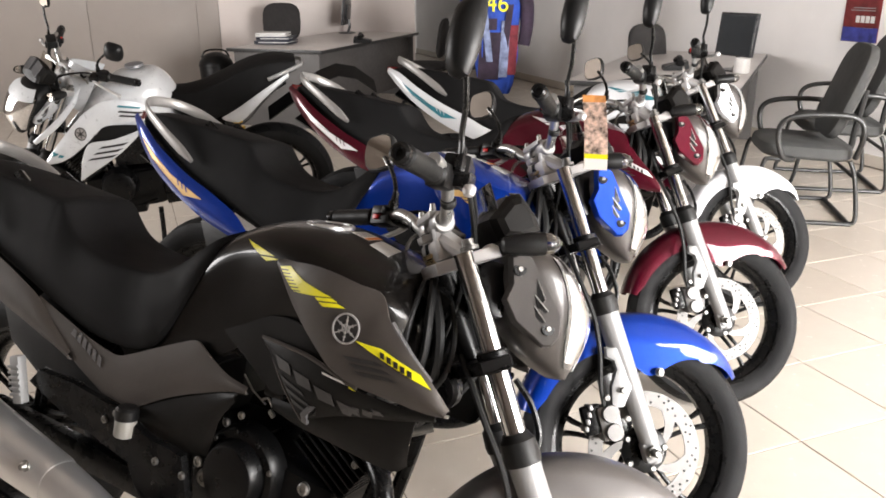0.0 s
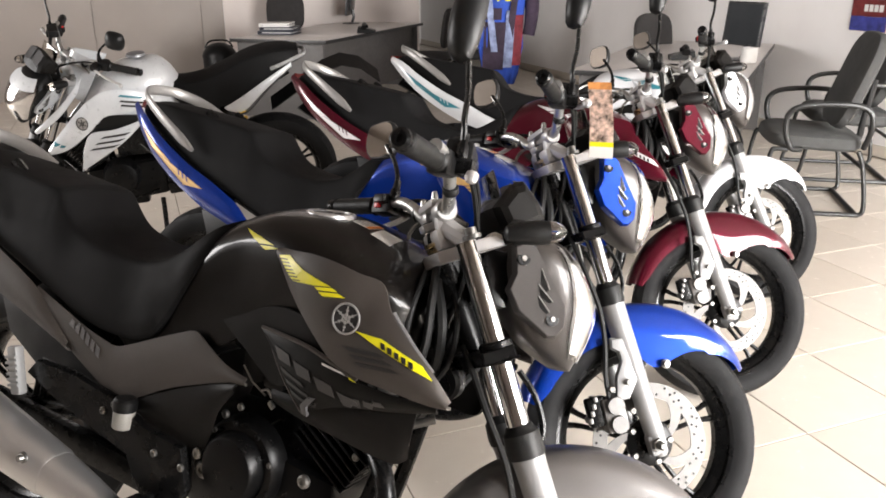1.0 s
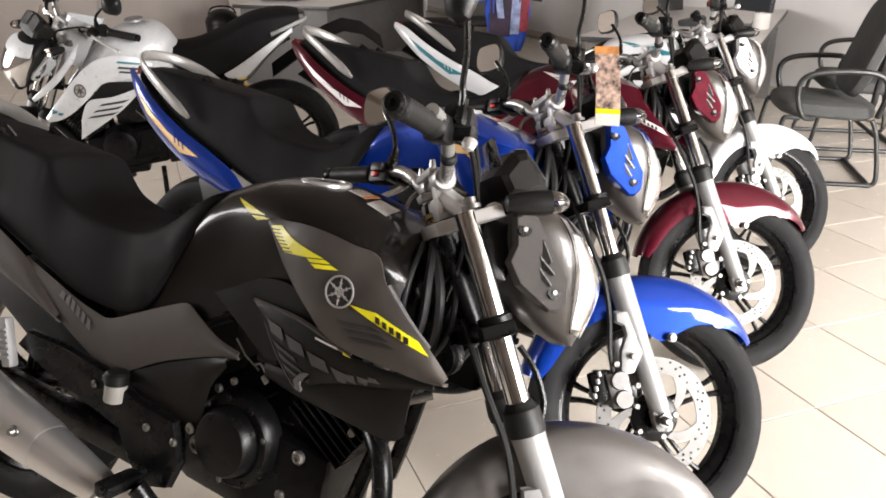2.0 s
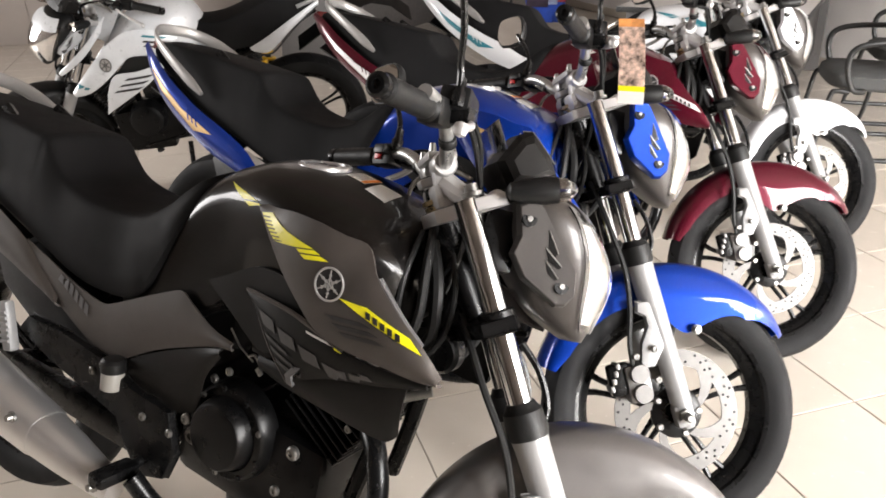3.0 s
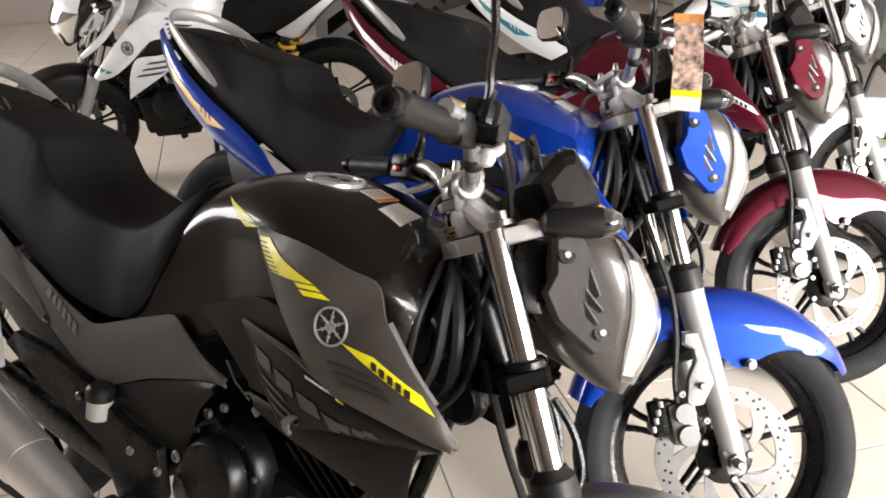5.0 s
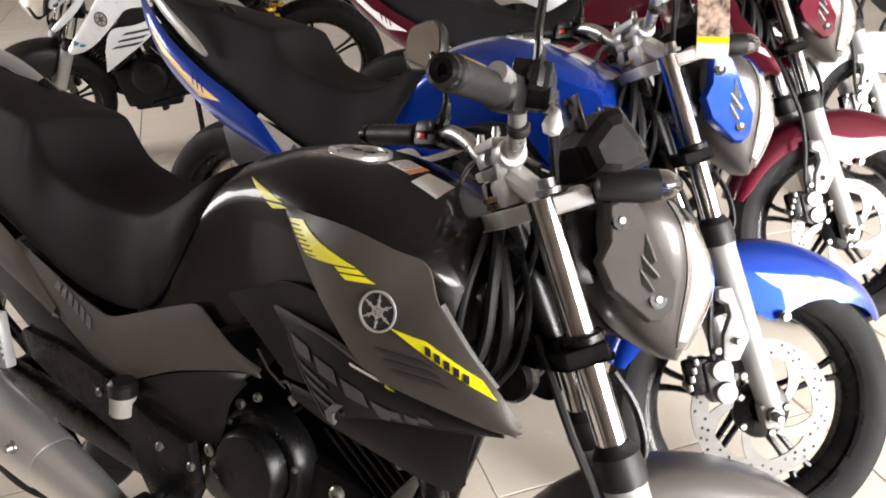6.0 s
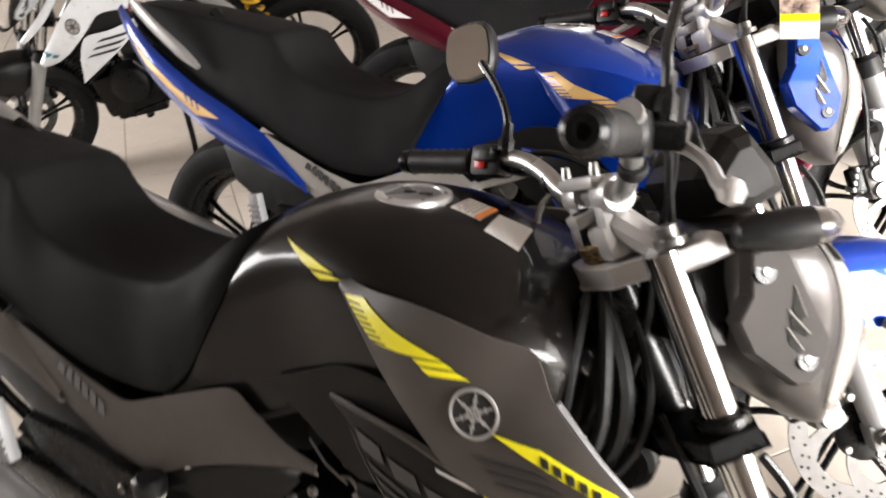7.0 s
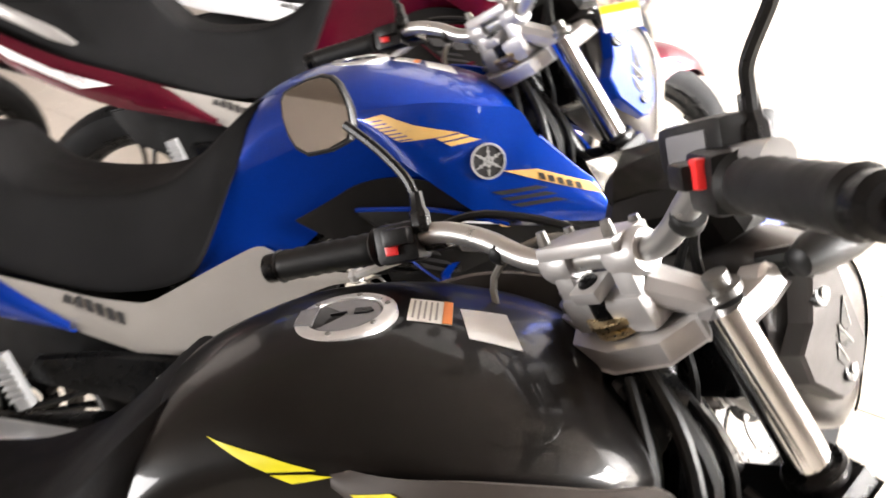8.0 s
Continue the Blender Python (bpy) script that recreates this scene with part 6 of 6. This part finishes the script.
number.matrix_basis = Matrix.Translation((0.130, 0.0, 1.10)) @ Matrix(((0, 0, 1, 0), (1, 0, 0, 0), (0, 1, 0, 0), (0, 0, 0, 1)))

# a motorcycle standing across the shop, facing the other way
# stretch of the smaller motorcycle's body over its wheels
LIGHT_FIT = Matrix(((1.0, 0, 0, -0.177), (0, 1.08, 0, 0), (0, 0, 1.18, -0.253), (0, 0, 0, 1)))


SILVER_PEARL = material("silver_white_pearl", (0.60, 0.62, 0.64), 0.33, 0.15, coat=0.5, vary=0.07, scale=12)


def light_motorcycle(name, m, label):
    """A smaller motorcycle: rounded tank with wings, one flat seat, twin shocks."""
    look_ = dict(WHITE_LOOK, mask=BLACK_PLASTIC, cover=SILVER_PEARL, fender=BLACK_PLASTIC)
    thing = tagged(new(name), label, "motorcycle")
    tank = part("fuel_tank", loft(tank_rings(((-0.80, 0.935, 0.06, 0.87, 0.80, 0.08), (-0.765, 0.985, 0.10, 0.90, 0.80, 0.10), (-0.71, 1.020, 0.14, 0.92, 0.80, 0.13), (-0.64, 1.022, 0.162, 0.92, 0.80, 0.15),
                                              (-0.55, 1.014, 0.172, 0.92, 0.80, 0.16), (-0.47, 0.976, 0.165, 0.89, 0.80, 0.15), (-0.40, 0.932, 0.135, 0.86, 0.80, 0.12), (-0.35, 0.89, 0.09, 0.84, 0.79, 0.08)))), SILVER_PEARL, thing, angle=60)
    part("fuel_cap", lathe([(0, 0.006), (0.03, 0.006), (0.042, 0.003), (0.044, -0.006)], 32, "z", (-0.63, 0, 1.035)), CAP_GREY, tank)
    seat = part("seat", loft(seat_rings(((-0.74, 0.955, 0.04, 0.07, 0.90), (-0.80, 0.93, 0.08, 0.12, 0.85), (-0.90, 0.932, 0.11, 0.15, 0.82), (-1.03, 0.968, 0.12, 0.152, 0.83),
                                         (-1.15, 1.008, 0.12, 0.142, 0.88), (-1.28, 1.022, 0.11, 0.12, 0.94), (-1.38, 1.008, 0.07, 0.08, 0.97)))), SEAT_VINYL, thing, "flat black vinyl seat", angle=40)
    shroud = panel([(-0.70, -0.150, 0.90), (-0.60, -0.176, 0.935), (-0.50, -0.190, 0.945), (-0.42, -0.192, 0.915), (-0.35, -0.190, 0.868), (-0.25, -0.182, 0.785), (-0.19, -0.172, 0.728)],
                   [(-0.68, -0.155, 0.872), (-0.58, -0.182, 0.855), (-0.47, -0.194, 0.848), (-0.394, -0.196, 0.796), (-0.31, -0.188, 0.745), (-0.25, -0.180, 0.722), (-0.20, -0.172, 0.716)], 34, 8, 0.010, 0.005)
    recess = panel([(-0.625, -0.165, 0.832), (-0.56, -0.178, 0.842), (-0.47, -0.182, 0.848)], [(-0.615, -0.165, 0.802), (-0.52, -0.178, 0.776), (-0.40, -0.184, 0.790)], 16, 5, 0.0, 0.004)
    wing = panel([(-0.622, -0.178, 0.812), (-0.50, -0.196, 0.792), (-0.393, -0.200, 0.786), (-0.345, -0.196, 0.715)], [(-0.605, -0.176, 0.792), (-0.52, -0.190, 0.735), (-0.42, -0.192, 0.685), (-0.312, -0.186, 0.634)], 22, 6, 0.006, 0.005)
    blade = panel([(-0.40, -0.125, 0.992), (-0.30, -0.148, 0.905), (-0.22, -0.150, 0.850), (-0.144, -0.140, 0.802)], [(-0.365, -0.130, 0.935), (-0.28, -0.150, 0.862), (-0.21, -0.150, 0.820), (-0.150, -0.140, 0.792)], 18, 5, 0.004, 0.004)
    cowl = panel([(-1.00, -0.152, 0.822), (-1.08, -0.156, 0.855), (-1.20, -0.148, 0.912), (-1.34, -0.105, 0.968)], [(-1.02, -0.152, 0.806), (-1.09, -0.156, 0.800), (-1.21, -0.146, 0.880), (-1.34, -0.100, 0.948)], 20, 5, 0.008, 0.004)
    stree = tree_of(shroud)
    for s in (1, -1):
        fix = (lambda g: g) if s > 0 else mirrored
        sh = part("tank_shroud", fix(shroud), SILVER_PEARL, thing, angle=40)
        emblem(stree, -0.372, 0.832, 0.026, sh, DARK_FOIL, EMBLEM_SILVER, s < 0)
        for k in range(4):
            x, z = -0.275 + 0.022 * k, 0.748 + 0.010 * k
            part("shroud_stripe", fix(side_decal(stree, ((x, z), (x + 0.020, z + 0.006), (x + 0.030, z - 0.004), (x + 0.012, z - 0.008)), 4, 2)), TEAL, sh)
        part("recess_panel", fix(recess), BLACK_PLASTIC, thing, "black recessed panel")
        wg = part("lower_wing", fix(wing), SILVER_PEARL, thing)
        wtree = tree_of(wing)
        for k in range(3):
            x, z = -0.52 + 0.03 * k, 0.770 - 0.022 * k
            part("wing_stripe", fix(side_decal(wtree, ((x - 0.05, z + 0.006), (x + 0.07, z + 0.002), (x + 0.09, z - 0.006), (x - 0.02, z - 0.004)), 8, 2)), DARK_FOIL, wg)
        for z in (0.905, 0.885, 0.868):
            part("shroud_stripe", fix(side_decal(stree, ((-0.66, z), (-0.56, z + 0.022), (-0.55, z + 0.016), (-0.64, z - 0.004)), 8, 1)), TEAL if z > 0.9 else DARK_FOIL, sh)
        part("headlight_blade", fix(blade), SILVER_PEARL, thing)
        cw = part("tail_cowl", fix(cowl), SILVER_PEARL, thing)
        part("cowl_edge", fix(tube([(-1.02, -0.158, 0.800), (-1.10, -0.160, 0.794), (-1.21, -0.150, 0.874), (-1.33, -0.104, 0.944)], 0.004, 6, 4)), DARK_FOIL, cw)
        coil = []
        for k in range(73):
            a = k / 72 * 2 * math.pi * 7
            coil.append(Vector((-1.03, s * -0.115, 0.765)).lerp(Vector((-1.09, s * -0.115, 0.56)), k / 72) + Vector((0.030 * math.cos(a), 0.030 * math.sin(a), 0)))
        shock = part("shock_absorber", stepped((-1.02, s * -0.115, 0.80), (-1.11, s * -0.115, 0.50), ((0, 0.02), (0.1, 0.022), (0.12, 0.014), (1, 0.016)), 14), BLACK_METAL, thing)
        part("spring", tube(coil, 0.0075, 7), SPRING_YELLOW, shock, "yellow coil spring")
        part("grab_rail", fix(tube([(-1.24, -0.135, 0.955), (-1.32, -0.125, 0.975), (-1.40, -0.06, 0.985), (-1.41, 0.0, 0.987)], 0.008, 8, 4)), SILVER_PAINT, thing)
    nose = part("nose_fairing", sheet([[Vector((-0.115 - 0.11 * v - 0.13 * u * u, 0.105 * u * (1 - 0.25 * v), 0.94 + 0.14 * v - 0.05 * u * u)) for v in (0, 0.25, 0.5, 0.75, 1)] for u in [-1 + i / 6 for i in range(13)]], 0.004), SILVER_PEARL, thing, "white nose fairing", angle=50)
    part("frame", joined(tube([(-0.36, 0, 0.92), (-0.60, -0.09, 0.80), (-0.86, -0.11, 0.76), (-1.32, -0.08, 0.93)], 0.016, 8, 4), tube([(-0.36, 0, 0.92), (-0.60, 0.09, 0.80), (-0.86, 0.11, 0.76), (-1.32, 0.08, 0.93)], 0.016, 8, 4), tube([(-0.36, 0, 0.90), (-0.40, 0, 0.70), (-0.45, 0, 0.38)], 0.018, 8, 4), box(0.30, 0.18, 0.20, 0.03, pose(-0.86, 0, 0.70)), box(0.24, 0.20, 0.16, 0.03, pose(-0.58, 0, 0.72))), BLACK_METAL, thing, "black frame and side box")
    part("rear_mudguard", sheet([[Vector((-1.22 - 0.09 * i, y, 0.80 + 0.045 * i - 0.022 * max(0, i - 3) ** 2 - abs(y) * 0.4)) for y in (-0.08, -0.04, 0.0, 0.04, 0.08)] for i in range(7)], 0.005), BLACK_PLASTIC, thing)
    for ob in thing.children:
        ob.matrix_basis = LIGHT_FIT
    engine(thing)
    rear_end(thing, {}, False)
    side_stand(thing)
    ahead = Matrix.Translation((-0.13, 0, 0))
    nose.matrix_basis = ahead @ LIGHT_FIT
    front_end(thing, ahead @ turned(28), ahead @ turned(40), look_)
    thing.matrix_basis = m
    return thing


white_across = light_motorcycle("motorcycle", standing(-3.46, 0.52, -138.7, 8.6, 4.0), "small pearl white motorcycle with teal stripes and yellow springs")

# round bin with a domed lid by the desk
bin_ = tagged(new("waste_bin"), "black round bin with domed lid near the desk", "bin")
bin_.matrix_basis = pose(-5.95, 4.55, 0)
part("body", lathe([(0, 0.0), (0.14, 0.0), (0.15, 0.02), (0.175, 0.50), (0.17, 0.52), (0, 0.52)], 32, "z"), BLACK_PLASTIC, bin_)
part("lid", lathe([(0, 0.655), (0.06, 0.648), (0.12, 0.62), (0.165, 0.565), (0.18, 0.522), (0.178, 0.505)], 32, "z"), BLACK_PLASTIC, bin_)
part("lid_handle", tube([(-0.10, -0.10, 0.60), (-0.06, -0.06, 0.67), (0.06, 0.06, 0.67), (0.10, 0.10, 0.60)], 0.009, 8, 4), BLACK_METAL, bin_)

# price tag tied to the blue motorcycle's bar
TAG = material("brown_photo_print", (0.46, 0.33, 0.27), 0.3, vary=0.95, scale=70)
TAG_ORANGE = material("orange_card_print", (0.62, 0.26, 0.08), 0.4, vary=0.4, scale=40)
TAG_WHITE = material("white_card", (0.76, 0.74, 0.70), 0.4, vary=0.05)
tag = tagged(new("hang_tag"), "long brown printed card hung on the handlebar", "tag")
tm = blue_bike.matrix_basis @ turned(45.5)
tag.matrix_basis = tm
grid = [[Vector((-0.356 + 0.044 * i / 4 + 0.030 * j / 8, -0.150 - 0.012 * math.sin(j / 8 * 2.5) - 0.034 * i / 4, 1.092 - 0.185 * j / 8)) for j in range(9)] for i in range(5)]
card = part("card", sheet(grid, 0.0012), TAG, tag)
for j0, j1, mt in ((0.80, 0.86, YELLOW), (0.86, 1.0, TAG_WHITE), (0.0, 0.10, TAG_ORANGE)):
    part("print_band", sheet([[Vector((-0.356 + 0.044 * i / 4 + 0.030 * q, -0.1512 - 0.012 * math.sin(q * 2.5) - 0.034 * i / 4, 1.092 - 0.185 * q)) for q in (j0, (j0 + j1) / 2, j1)] for i in range(5)], 0.0006), mt, card)
part("tie", tube([(-0.345, -0.15, 1.092), (-0.37, -0.14, 1.075), (-0.405, -0.135, 1.03)], 0.002, 6, 3), WHITE_MARK, tag)

# floor tiles: single pieces where the camera passes, the rest joined
tile_geo = box(PITCH - GAP, PITCH - GAP, 0.010, 0.0016, None, 1)
tile_me = bpy.data.meshes.new("tile")
tile_me.from_pydata([tuple(v) for v in tile_geo[0]], [], tile_geo[1])
tile_me.materials.append(TILE)
rest_v, rest_f = [], []
axis = Matrix((E1, E2, Vector((0, 0, 1)))).transposed().to_4x4()
i0, i1 = math.floor((ROOM_A0 - A_PHASE) / PITCH), math.ceil((ROOM_A1 - A_PHASE) / PITCH)
j0, j1 = math.floor((ROOM_B0 - B_PHASE) / PITCH), math.ceil((ROOM_B1 - B_PHASE) / PITCH)
for i in range(i0, i1):
    for j in range(j0, j1):
        a, b = A_PHASE + (i + 0.5) * PITCH, B_PHASE + (j + 0.5) * PITCH
        if not (ROOM_A0 + 0.1 < a < ROOM_A1 - 0.1 and ROOM_B0 + 0.1 < b < ROOM_B1 - 0.1):
            continue
        m = axis.copy()
        m.translation = room(a, b, -0.005)
        if -3.2 < a < 3.2 and -3.6 < b < ROOM_B1:
            ob = new("tile", tile_me)
            ob.matrix_basis = m
            ob.parent = bed
        else:
            k = len(rest_v)
            rest_v += [m @ Vector(v) for v in tile_geo[0]]
            rest_f += [tuple(q + k for q in f) for f in tile_geo[1]]
rest = part("tile_field", (rest_v, rest_f), TILE, bed)
rest["kind"] = "stuff"
